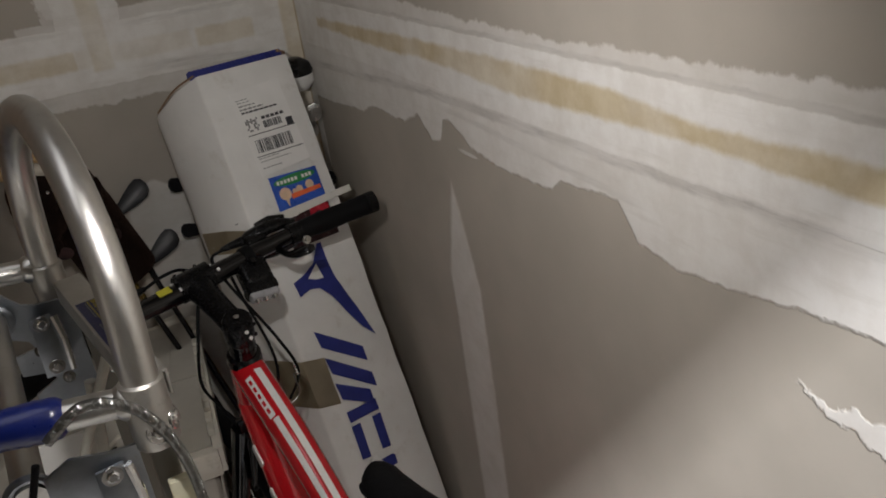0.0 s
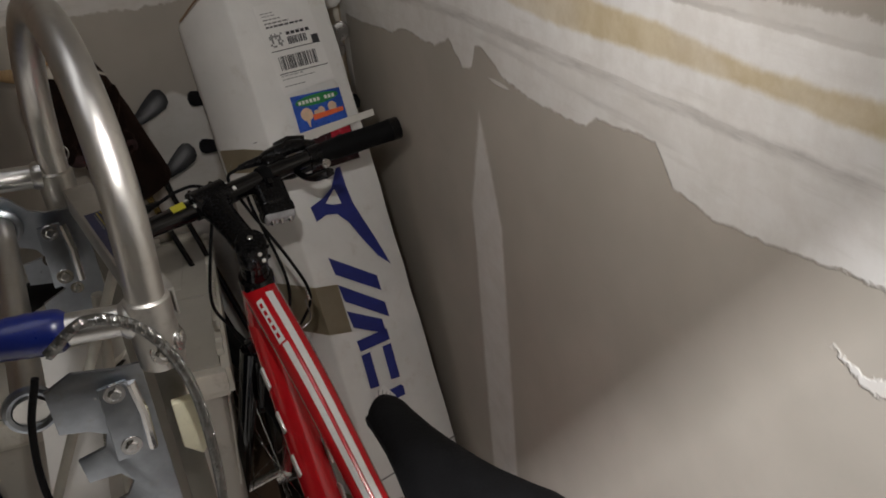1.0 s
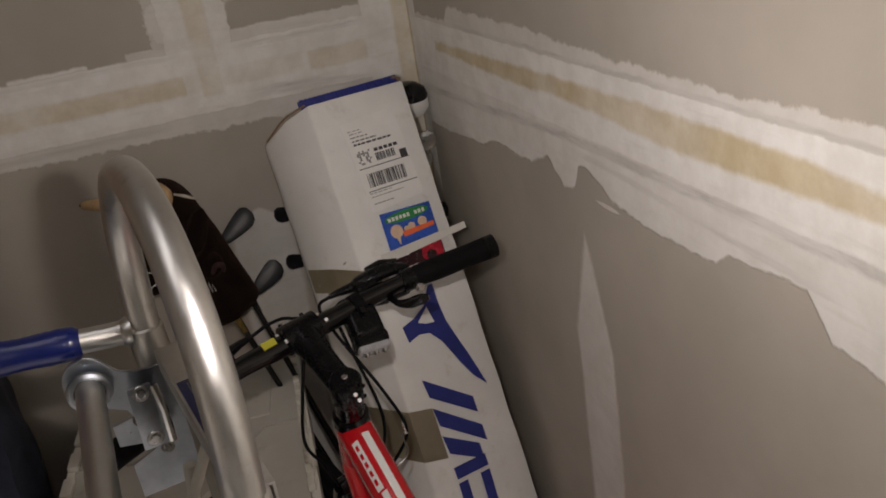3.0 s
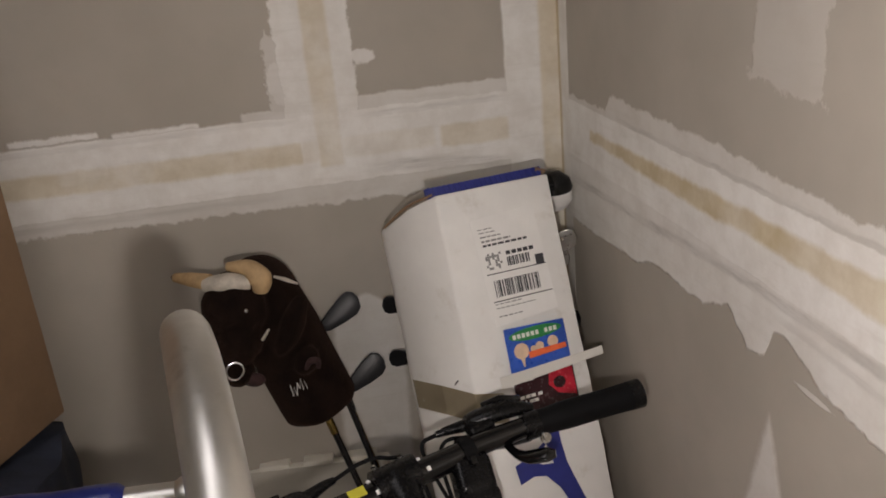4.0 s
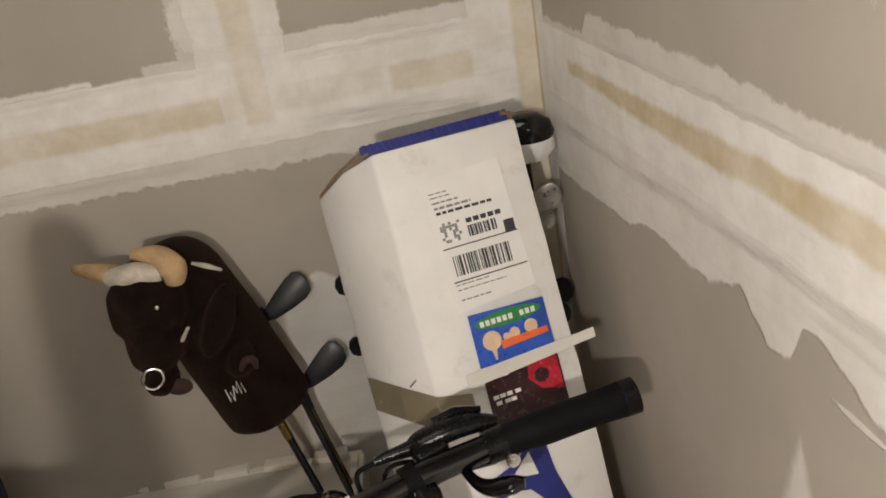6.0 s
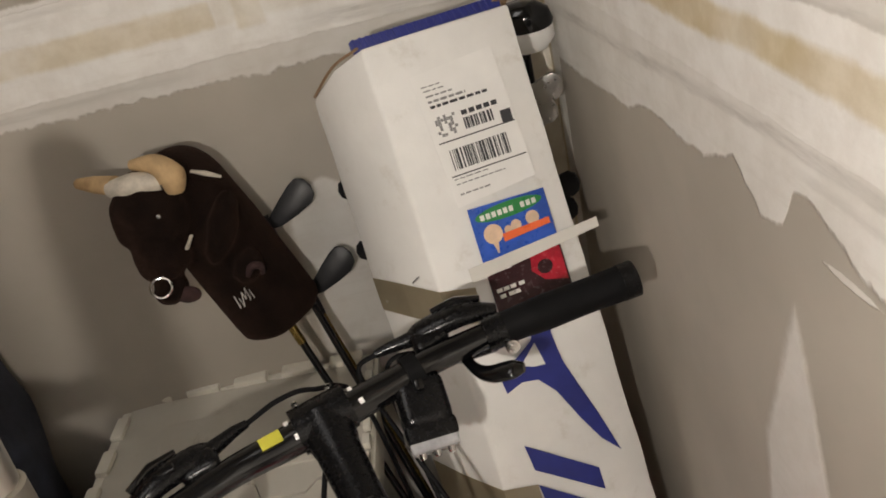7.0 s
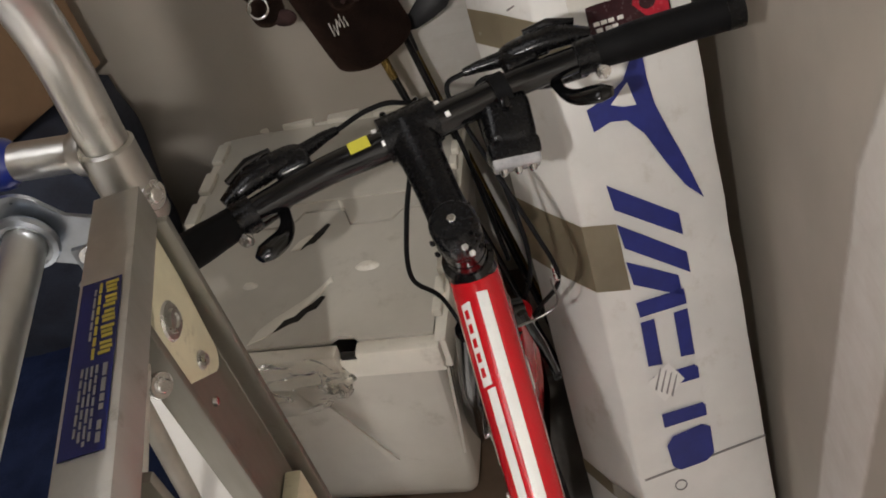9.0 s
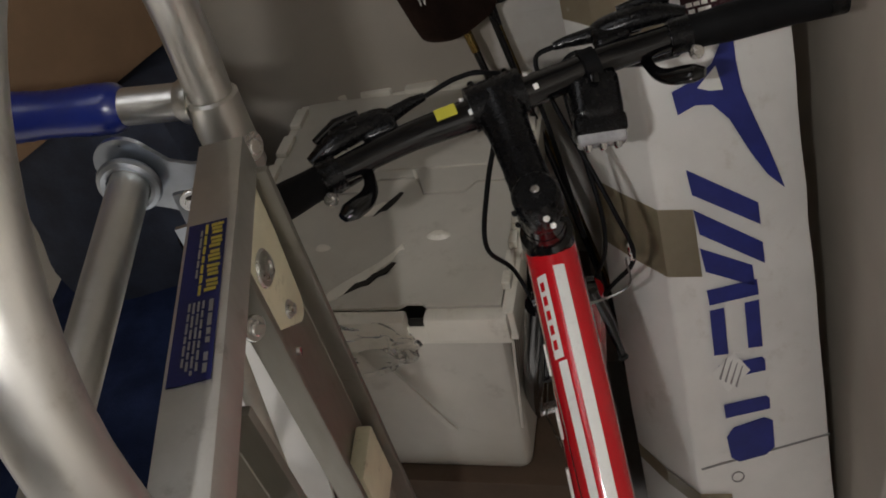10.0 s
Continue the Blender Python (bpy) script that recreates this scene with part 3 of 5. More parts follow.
    # the blue mark and the row of bold blue shapes down the front
    mark = [(-0.0720, -0.322), (-0.0895, -0.351), (-0.1120, -0.364), (-0.1350, -0.371), (-0.1320, -0.397), (-0.1120, -0.391), (-0.0940, -0.395), (-0.0780, -0.415), (-0.0600, -0.456), (-0.0440, -0.487), (-0.0260, -0.508),
            (-0.0400, -0.455), (-0.0510, -0.420), (-0.0610, -0.385), (-0.0640, -0.355), (-0.0640, -0.322)]
    flat("blue_mark", mark, 0.0042, INK_BLUE, t, label="blue printed mark")
    flat("mark_gap", [(-0.086, -0.354), (-0.081, -0.381), (-0.095, -0.379), (-0.108, -0.373)], 0.0049, CARTON_WHITE, t)

    def shape(*outline):
        flat("blue_print_shape", list(outline), 0.0042, INK_BLUE, t)

    # three slanting bars, a straight bar, two pairs of bars and a rounded block
    for u0, u1, v, drop in ((-0.132, -0.0575, -0.460, 0.058), (-0.130, -0.0575, -0.509, 0.058), (-0.129, -0.072, -0.557, 0.036)):
        shape((u0, v), (u1, v - drop), (u1, v - drop - 0.027), (u0 + 0.003, v - 0.031))
    shape((-0.128, -0.612), (-0.069, -0.612), (-0.069, -0.632), (-0.127, -0.632))
    for u in (-0.128, -0.0865):
        shape((u, -0.639), (u + 0.017, -0.639), (u + 0.015, -0.702), (u - 0.002, -0.700))
    for v in (-0.716, -0.772):
        shape((-0.127, v), (-0.074, v), (-0.0705, v - 0.005), (-0.0715, v - 0.020), (-0.127, v - 0.020))
    shape((-0.129, -0.820), (-0.119, -0.808), (-0.080, -0.803), (-0.070, -0.810), (-0.0715, -0.850), (-0.083, -0.859), (-0.118, -0.861), (-0.127, -0.852))
    part("print_ring", sweep(ring_path(CARTON @ Vector((-0.122, -0.884, 0.0044)), CART_E, CART_D, 0.0075), 0.0009, 6), INK_GREY, t)
    st = flat("price_sticker", [(-0.136, -0.722), (-0.106, -0.702), (-0.090, -0.730), (-0.120, -0.754)], 0.0056, PAPER, t, label="crumpled white price sticker")
    for k in range(4):
        flat("print_bar", [(-0.118 + 0.006 * k, -0.708 - 0.005 * k), (-0.1155 + 0.006 * k, -0.705 - 0.005 * k), (-0.127 + 0.006 * k, -0.735 - 0.005 * k), (-0.1285 + 0.006 * k, -0.732 - 0.005 * k)][::-1], 0.0063, INK_GREY, st, 0.0003)
    return t


CARTON_DOWN = -CART_D
build_carton()

# ---------------------------------------------------------------- the lidded tote on its brown carton
TOTE = pose(-0.385, -0.492, 0.0, 0, 0, -6.5)     # right front corner, x to the right, y to the back
TW, TD, TOP, LOW = 0.385, 0.475, 0.708, 0.352


def on_tote(x, y, z):
    return TOTE @ Vector((x, y, z))


def build_tote():
    c = thing("brown_carton", TOTE @ Vector((-TW / 2, TD / 2, 0)), "brown carton under the grey tote, coloured darker for the shade there", "carton")
    part("body", block((TW + 0.055, TD - 0.02, LOW - 0.008), TOTE @ pose(-TW / 2, TD / 2, (LOW - 0.008) / 2), 0.004), CARTON_SHADED, c)
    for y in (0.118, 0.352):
        part("top_flap", block((TW + 0.053, 0.226, 0.004), TOTE @ pose(-TW / 2, y, LOW - 0.006), 0.001), CARTON_SHADED, c)
    t = thing("lidded_tote", TOTE @ Vector((-TW / 2, TD / 2, LOW)), "grey plastic tote with a cracked folding lid and plastic wrap", "tote")
    # tapered walls as an open shell
    bm = bmesh.new()
    outer = [(-TW, 0), (0, 0), (0, TD), (-TW, TD)]
    rings = []
    for z, inset in ((LOW, 0.030), (LOW + 0.02, 0.026), (TOP - 0.052, 0.012), (TOP - 0.05, 0.012)):
        ring = []
        for x, y in outer:
            cx, cy = (1 if x < -0.1 else -1), (1 if y < 0.1 else -1)
            ring.append(bm.verts.new(on_tote(x + cx * inset, y + cy * inset, z)))
        rings.append(ring)
    for a, b in zip(rings, rings[1:]):
        for k in range(4):
            bm.faces.new((a[k], a[(k + 1) % 4], b[(k + 1) % 4], b[k]))
    bm.faces.new(rings[0][::-1])
    bmesh.ops.recalc_face_normals(bm, faces=bm.faces)
    vert = [e for e in bm.edges if abs((e.verts[0].co - e.verts[1].co).z) > 0.01]
    bmesh.ops.bevel(bm, geom=vert, offset=0.016, segments=3, affect="EDGES", profile=0.5)
    part("body", smooth(bm, 30), TOTE_GREY, t, "tapered grey plastic tote wall")
    part("front_rib", prism([(-0.205, 0), (-0.196, 0), (-0.106, -0.172), (-0.115, -0.172)], 0.003, TOTE @ pose(0, 0.0145, TOP - 0.055, 86.5, 0, 0)), TOTE_GREY, t)
    # rim: a front lip in two lengths, side and back lips
    for x0, x1, drop in ((-0.100, -0.004, 0.0), (-0.262, -0.124, 0.003), (-TW + 0.004, -0.285, 0.004)):
        part("front_lip", block((x1 - x0, 0.020, 0.036), TOTE @ pose((x0 + x1) / 2, 0.006, TOP - 0.026 - drop), 0.004), TOTE_PALE, t, "pale worn rim")
    part("front_rim", block((TW - 0.01, 0.012, 0.030), TOTE @ pose(-TW / 2, 0.010, TOP - 0.043), 0.003), TOTE_PALE, t)
    for x in (-0.004, -TW + 0.004):
        part("side_rim", block((0.014, TD - 0.01, 0.046), TOTE @ pose(x, TD / 2, TOP - 0.030), 0.003), TOTE_PALE, t)
    part("back_rim", block((TW, 0.014, 0.046), TOTE @ pose(-TW / 2, TD - 0.004, TOP - 0.030), 0.003), TOTE_PALE, t)
    for k in range(4):
        part("corner_rib", block((0.004, 0.010, 0.20), TOTE @ pose(-0.018, 0.030 + 0.014 * k, TOP - 0.155, 0, 5, 0), 0.0015), TOTE_GREY, t)
    # hinge knuckles along the right side
    for k in range(13):
        part("hinge_knuckle", block((0.011, 0.022, 0.012), TOTE @ pose(-0.008, 0.05 + 0.033 * k, TOP - 0.001), 0.003), TOTE_PALE, t)
    # two lid leaves that meet in a stepped line across the middle
    cut = [(-0.012, 0.235), (-0.07, 0.235), (-0.085, 0.215), (-0.14, 0.215), (-0.155, 0.25), (-0.21, 0.25), (-0.225, 0.225), (-0.29, 0.225), (-0.305, 0.245), (-TW + 0.012, 0.245)]
    near = [(-0.012, 0.017), *cut, (-TW + 0.012, 0.017), (-0.132, 0.017), (-0.124, 0.024), (-0.105, 0.023), (-0.098, 0.017)]
    far = [(-TW + 0.012, TD - 0.016), (-0.012, TD - 0.016), *[(x, y + 0.0035) for x, y in cut]]
    part("lid_leaf", prism(near, 0.005, TOTE @ Matrix.Translation((0, 0, TOP - 0.012))), TOTE_GREY, t, "cracked front lid leaf")
    part("lid_leaf", prism(far, 0.005, TOTE @ Matrix.Translation((0, 0, TOP - 0.011))), TOTE_GREY, t, "rear lid leaf")
    for k in range(5):
        part("lid_tab", block((0.05, 0.022, 0.010), TOTE @ pose(-0.045 - 0.073 * k, TD - 0.006, TOP - 0.002, 0, 0, 0), 0.003), TOTE_PALE, t, "raised tab of the lid's hinge")
    for k in range(6):
        part("lid_tab", block((0.018, 0.045, 0.009), TOTE @ pose(-TW + 0.008, 0.06 + 0.07 * k, TOP - 0.002), 0.003), TOTE_PALE, t)
    part("lid_panel", prism([(-0.30, 0.27), (-0.06, 0.27), (-0.05, 0.40), (-0.31, 0.40)], 0.0035, TOTE @ Matrix.Translation((0, 0, TOP - 0.0065)), 0.0012), TOTE_GREY, t)
    # torn edges: dark jagged holes with curled pale lips
    holes = ([(-0.166, 0.196), (-0.158, 0.205), (-0.150, 0.207), (-0.141, 0.222), (-0.134, 0.240), (-0.139, 0.242), (-0.148, 0.228), (-0.157, 0.219), (-0.160, 0.210)],
             [(-0.232, 0.066), (-0.214, 0.078), (-0.205, 0.080), (-0.196, 0.094), (-0.186, 0.098), (-0.178, 0.116), (-0.183, 0.117), (-0.192, 0.106), (-0.203, 0.098), (-0.210, 0.088), (-0.222, 0.083)],
             [(-0.171, 0.294), (-0.158, 0.288), (-0.150, 0.282), (-0.151, 0.285), (-0.160, 0.291)])
    lips = ([(-0.180, 0.196), (-0.166, 0.199), (-0.158, 0.212), (-0.152, 0.222), (-0.160, 0.222), (-0.172, 0.212)],
            [(-0.262, 0.050), (-0.240, 0.060), (-0.222, 0.078), (-0.206, 0.092), (-0.196, 0.106), (-0.184, 0.122), (-0.178, 0.138), (-0.172, 0.140), (-0.176, 0.150), (-0.186, 0.134), (-0.200, 0.118), (-0.216, 0.104), (-0.236, 0.088), (-0.252, 0.072)],
            [(-0.146, 0.268), (-0.138, 0.262), (-0.132, 0.246), (-0.137, 0.246), (-0.142, 0.258)])
    moves = ((-0.034, -0.020), (0.028, -0.028), (-0.02, 0.0))
    for n, o in enumerate(holes):
        part("lid_crack", prism([(x + moves[n][0], y + moves[n][1]) for x, y in o][::-1], 0.0012, TOTE @ Matrix.Translation((0, 0, TOP - 0.0062))), DARK_GAP, t, "dark split in the lid")
    for n, o in enumerate(lips):
        part("crack_lip", prism([(x + moves[n][0], y + moves[n][1]) for x, y in o][::-1], 0.0035, TOTE @ Matrix.Translation((0, 0, TOP - 0.0072)) @ pose(0, 0, 0, 0.4, -0.6, 0), 0.0008), TOTE_PALE, t, "curled pale edge of the split")
    for x, y, r in ((-0.105, 0.135, 0.012), (-0.255, 0.12, 0.008)):
        part("lid_boss", spin([(0, 0.005), (r * 0.6, 0.0045), (r, 0.0)], TOTE @ pose(x, y, TOP - 0.007) @ Matrix.Diagonal((1.3, 0.7, 1, 1)), 16), TOTE_PALE, t)
    part("lip_gap", block((0.020, 0.008, 0.006), TOTE @ pose(-0.112, 0.010, TOP - 0.026)), DARK_GAP, t)
    # crumpled clear wrap over the front corner
    rnd = random.Random(5)
    bm = bmesh.new()
    bmesh.ops.create_icosphere(bm, subdivisions=4, radius=1)
    for v in bm.verts:
        k = 1 + 0.32 * noise.noise(v.co * 2.1) + 0.14 * noise.noise(v.co * 6.0)
        v.co *= k
    bmesh.ops.transform(bm, matrix=TOTE @ pose(-0.188, -0.010, TOP - 0.050) @ Matrix.Diagonal((0.072, 0.018, 0.040, 1)), verts=bm.verts)
    wrap = part("clear_wrap", smooth(bm, 25), POLYTHENE, t, "crumpled clear plastic wrap")
    wrap.visible_shadow = False
    return t


build_tote()

# ---------------------------------------------------------------- the red bicycle
CLAMP = Vector((-0.340, -0.474, 0.968))
BAR = Vector((0.947, 0.305, 0.066)).normalized()
HEAD_TOP, HEAD_LOW = Vector((-0.324, -0.556, 0.868)), Vector((-0.323, -0.512, 0.752))
STEER = (HEAD_LOW - HEAD_TOP).normalized()
SEAT_TOP = Vector((-0.262, -1.000, 0.615))
BOTTOM = Vector((-0.292, -0.880, 0.285))
REAR = Vector((-0.222, -1.300, 0.338))
WHEEL_F, WHEEL_R = 0.338, 0.338


def along_bar(s, fwd=0.0, up=0.0):
    """A place s metres along the handlebar from its middle, swept and raised like it."""
    a = abs(s)
    rise = 0.004 * min(1, max(0, (a - 0.05) / 0.10)) - 0.004
    back = 0.045 * max(0, (a - 0.09) / 0.21) ** 1.2
    fw = Vector((-BAR.y, BAR.x, 0)).normalized()
    return CLAMP + BAR * s * 0.992 + fw * (fwd - back) + Vector((0, 0, rise + up))


def build_wheel(centre, axis, radius, t, rnd):
    axis = Vector(axis).normalized()
    a = axis.cross((0, 0, 1)).normalized()
    b = a.cross(axis)
    w = part("wheel", sweep(ring_path(centre, a, b, radius - 0.040, steps=56), 0.010, 8, caps=False), BLACK_PLASTIC, t, "black rim with steel spokes")
    part("tyre", sweep(ring_path(centre, a, b, radius - 0.021, steps=64), 0.021, 12, caps=False), BLACK_RUBBER, w, "black rubber tyre")
    part("hub", rod(Vector(centre) - axis * 0.045, Vector(centre) + axis * 0.045, 0.016), STEEL, w)
    for k in range(28):
        ang = 2 * math.pi * k / 28
        side = 0.03 * (1 if k % 2 else -1)
        rim = Vector(centre) + (a * math.cos(ang) + b * math.sin(ang)) * (radius - 0.045)
        ang2 = ang + 0.7 * (1 if k % 4 < 2 else -1)
        hub = Vector(centre) + axis * side + (a * math.cos(ang2) + b * math.sin(ang2)) * 0.018
        part("spoke", rod(hub, rim, 0.0011, 5), STEEL, w)
    return w


def build_bike():
    t = thing("bicycle", (-0.29, -0.85, 0), "red and white flat-bar bicycle with black handlebar and saddle", "bicycle")
    rnd = random.Random(2)
    # frame tubes
    frame_axis = (SEAT_TOP - HEAD_TOP).cross((0, 0, 1)).normalized()
    tt = [HEAD_TOP - STEER * -0.012, lerp(HEAD_TOP, SEAT_TOP, 0.35) + Vector((0, 0, 0.012)), lerp(HEAD_TOP, SEAT_TOP, 0.7) + Vector((0, 0, 0.006)), SEAT_TOP]
    top = part("top_tube", sweep(curve_points(tt, 8), [0.0235, 0.0225, 0.020, 0.018, 0.016], 18, flat=1.05), RED_PAINT, t, "red top tube with white stripes")
    part("head_tube", sweep([HEAD_TOP - STEER * 0.004, HEAD_TOP + STEER * 0.02, HEAD_LOW - STEER * 0.02, HEAD_LOW], [0.0235, 0.0225, 0.0225, 0.0235], 20), RED_PAINT, t, "red head tube")
    dt = [HEAD_LOW - STEER * 0.035, lerp(HEAD_LOW, BOTTOM, 0.35) + Vector((0, -0.012, -0.012)), BOTTOM]
    part("down_tube", sweep(curve_points(dt, 8), [0.024, 0.026, 0.022], 18), RED_PAINT, t, "thick red down tube")
    part("seat_tube", rod(BOTTOM, SEAT_TOP + (SEAT_TOP - BOTTOM) * 0.06, 0.0165), RED_PAINT, t)
    part("bottom_bracket", rod(BOTTOM - frame_axis * 0.035, BOTTOM + frame_axis * 0.035, 0.022), BLACK_GLOSS, t)
    for s in (-1, 1):
        part("chain_stay", sweep([BOTTOM + frame_axis * 0.02 * s, lerp(BOTTOM, REAR, 0.5) + frame_axis * 0.045 * s, REAR + frame_axis * 0.06 * s], [0.011, 0.009, 0.008], 10), RED_PAINT, t)
        part("seat_stay", sweep([SEAT_TOP + frame_axis * 0.014 * s, lerp(SEAT_TOP, REAR, 0.4) + frame_axis * 0.045 * s, REAR + frame_axis * 0.06 * s], [0.008, 0.008, 0.007], 10), RED_PAINT, t)

    # painted stripes that lie on the top tube's crown
    def stripe(name, s0, s1, side, width, material, parent, lift=0.0012):
        bm, last = bmesh.new(), None
        path = curve_points(tt, 12)
        for k in range(17):
            f = s0 + (s1 - s0) * k / 16
            n = f * (len(path) - 1)
            p = path[int(n)].lerp(path[min(int(n) + 1, len(path) - 1)], n - int(n))
            way = (path[min(int(n) + 1, len(path) - 1)] - path[max(int(n) - 1, 0)]).normalized()
            rgt = way.cross((0, 0, 1)).normalized()
            upw = rgt.cross(way)
            r = float(np.interp(f, np.linspace(0, 1, 5), [0.0235, 0.0225, 0.020, 0.018, 0.016])) + lift
            row = []
            for j in range(5):
                ang = side + width * (j / 4 - 0.5)
                row.append(bm.verts.new(p + rgt * r * math.sin(ang) + upw * r * 1.05 * math.cos(ang)))
            if last:
                for j in range(4):
                    bm.faces.new((last[j], last[j + 1], row[j + 1], row[j]))
            last = row
        return part(name, smooth(bm), material, parent)

    stripe("white_stripe", 0.065, 0.80, -0.10, 0.40, WHITE_PAINT, top)
    stripe("white_stripe", 0.075, 0.22, 0.62, 0.40, WHITE_PAINT, top)
    stripe("white_stripe", 0.225, 0.80, 0.52, 0.34, WHITE_PAINT, top)
    for k in range(5):
        stripe("red_print_bar", 0.088 + 0.0255 * k, 0.104 + 0.0255 * k, 0.64, 0.17, RED_PAINT, top, 0.0018)
    # white shapes along the down tube
    for k in range(7):
        f = 0.12 + 0.10 * k
        p = lerp(HEAD_LOW - STEER * 0.035, BOTTOM, f) + Vector((0, -0.010, -0.010)) * math.sin(math.pi * f)
        for s in (-1, 1):
            m = aimed(p + frame_axis * 0.0245 * s, frame_axis * s, BOTTOM - HEAD_LOW)
            part("white_print_shape", block((0.032, 0.017, 0.0035), m @ pose(0, 0, 0, 0, 0, 12), 0.0015), WHITE_PAINT, t)
    # headset, spacers and stem
    top_cap = HEAD_TOP - STEER * 0.085
    stem_at = CLAMP - BAR * 0.0145
    part("headset_cup", sweep([HEAD_TOP - STEER * 0.001, HEAD_TOP - STEER * 0.012, HEAD_TOP - STEER * 0.016], [0.0245, 0.0235, 0.019], 20), BLACK_GLOSS, t)
    part("spacer", rod(HEAD_TOP - STEER * 0.015, HEAD_TOP - STEER * 0.030, 0.0190, 20), BLACK_GLOSS, t)
    part("spacer", rod(HEAD_TOP - STEER * 0.031, HEAD_TOP - STEER * 0.044, 0.0185, 20), BLACK_GLOSS, t)
    stem = part("stem", joined(sweep([HEAD_TOP - STEER * 0.042, HEAD_TOP - STEER * 0.047, HEAD_TOP - STEER * 0.080, top_cap], [0.0185, 0.0205, 0.0205, 0.0170], 20),
                               sweep([HEAD_TOP - STEER * 0.064, lerp(HEAD_TOP - STEER * 0.064, stem_at, 0.35), lerp(HEAD_TOP - STEER * 0.064, stem_at, 0.7), stem_at], [0.0190, 0.0180, 0.0195, 0.0265], 18, flat=0.80)), BLACK_PLASTIC, t, "black handlebar stem")
    hexbolt(top_cap - STEER * 0.001, -STEER, 0.0042, stem, "cap_bolt", washer=False)
    for k in (0.054, 0.074):
        for s in (-1, 1):
            hexbolt(HEAD_TOP - STEER * k + Vector((0.018 * s, -0.0165, 0)), (0.55 * s, -0.8, 0.1), 0.0030, stem, "pinch_bolt", BLACK_PLASTIC, washer=False)
    part("stem_clamp", rod(stem_at - BAR * 0.025, stem_at + BAR * 0.025, 0.0205, 20), BLACK_PLASTIC, t)
    for s in (-1, 1):
        for v in (-1, 1):
            fw = Vector((-BAR.y, BAR.x, 0)).normalized()
            hexbolt(stem_at + BAR * 0.016 * s + fw * 0.021 + Vector((0, 0, 0.012 * v)), fw, 0.0035, stem, "clamp_bolt", washer=False)
    for k, x in ((0.066, 0.006), (0.053, 0.010)):
        hexbolt(HEAD_TOP - STEER * k + Vector((x, -0.0215, 0.0)), (0.15, -0.9, 0.45), 0.0034, stem, "pinch_bolt", CHROME, washer=False)
    # handlebar, grips and levers
    bar = part("handlebar", sweep([along_bar(s) for s in np.linspace(-0.300, 0.280, 41)], [0.0112, 0.0112, 0.013, 0.0158, 0.013, 0.0112, 0.0112], 18), BLACK_GLOSS, t, "black riser handlebar")
    fw = Vector((-BAR.y, BAR.x, 0)).normalized()
    part("yellow_sticker", prism([(-0.0095, -0.0055), (0.0095, -0.0055), (0.0095, 0.0055), (-0.0095, 0.0055)], 0.0016, aimed(along_bar(-0.062, -0.004, 0.0135), (0.1, -0.5, 1), BAR)), YELLOW, bar, "yellow warning sticker")
    for s in (-0.045, 0.016):
        for k in range(3):
            part("white_print_bar", block((0.0042, 0.0050, 0.0016), aimed(along_bar(s + 0.002 * k, 0.005 - 0.0085 * k, 0.0145 - 0.002 * k), (0.0, -0.35 * k, 1), BAR)), WHITE_PAINT, bar)
    for s, end in ((1, 0.288), (-1, 0.308)):
        pts = [along_bar(s * x) for x in np.linspace(end - 0.125, end, 14)]
        part("grip", sweep(pts, [0.0150, 0.0150, 0.0162, 0.0168, 0.0165, 0.0162, 0.0160, 0.0162, 0.0168, 0.0160], 18), BLACK_RUBBER, t, "black rubber grip")
        e = along_bar(s * (end + 0.002))
        part("grip_end", rod(along_bar(s * (end - 0.012)), e, 0.0172, 18), BLACK_PLASTIC, t)
        clamp = along_bar(s * (end - 0.134))
        lev = part("brake_lever", rod(along_bar(s * (end - 0.142)), along_bar(s * (end - 0.124)), 0.0160, 18), BLACK_PLASTIC, t, "black brake lever with its clamp")
        part("lever_body", sweep(curve_points([clamp + fw * 0.004 - Vector((0, 0, 0.012)), along_bar(s * (end - 0.160), 0.022, -0.020), along_bar(s * (end - 0.178), 0.030, -0.022)], 5), [0.010, 0.012, 0.009], 12), BLACK_PLASTIC, lev)
        part("lever_blade", sweep(curve_points([along_bar(s * (end - 0.165), 0.030, -0.022), along_bar(s * (end - 0.130), 0.050, -0.030), along_bar(s * (end - 0.06), 0.052, -0.034), along_bar(s * (end - 0.03), 0.054, -0.034)], 6), [0.006, 0.0055, 0.006, 0.0065], 10, flat=0.6), BLACK_GLOSS, lev)
        hexbolt(along_bar(s * (end - 0.127), -0.019, -0.009), (0.1, -1, 0.2), 0.0042, lev, "clamp_bolt")
        # gear pod above the bar, with a lidded window, cable nose and thumb paddle behind
        pod = part("gear_shifter", sweep(curve_points([along_bar(s * (end - 0.120), 0.018, 0.010), along_bar(s * (end - 0.150), 0.024, 0.015), along_bar(s * (end - 0.185), 0.028, 0.013), along_bar(s * (end - 0.200), 0.028, 0.010)], 6), [0.007, 0.0125, 0.014, 0.0125, 0.009], 12, flat=0.75), BLACK_PLASTIC, t, "black gear shifter pod")
        part("pod_housing", block((0.034, 0.022, 0.015), aimed(along_bar(s * (end - 0.186), 0.018, 0.010), (0, -0.35, 1), BAR), 0.0070, 4), BLACK_PLASTIC, pod)
        part("gear_window", block((0.022, 0.009, 0.005), aimed(along_bar(s * (end - 0.158), 0.022, 0.0225), (0, -0.4, 1), BAR), 0.0028, 3), BLACK_GLOSS, pod, "glossy gear window")
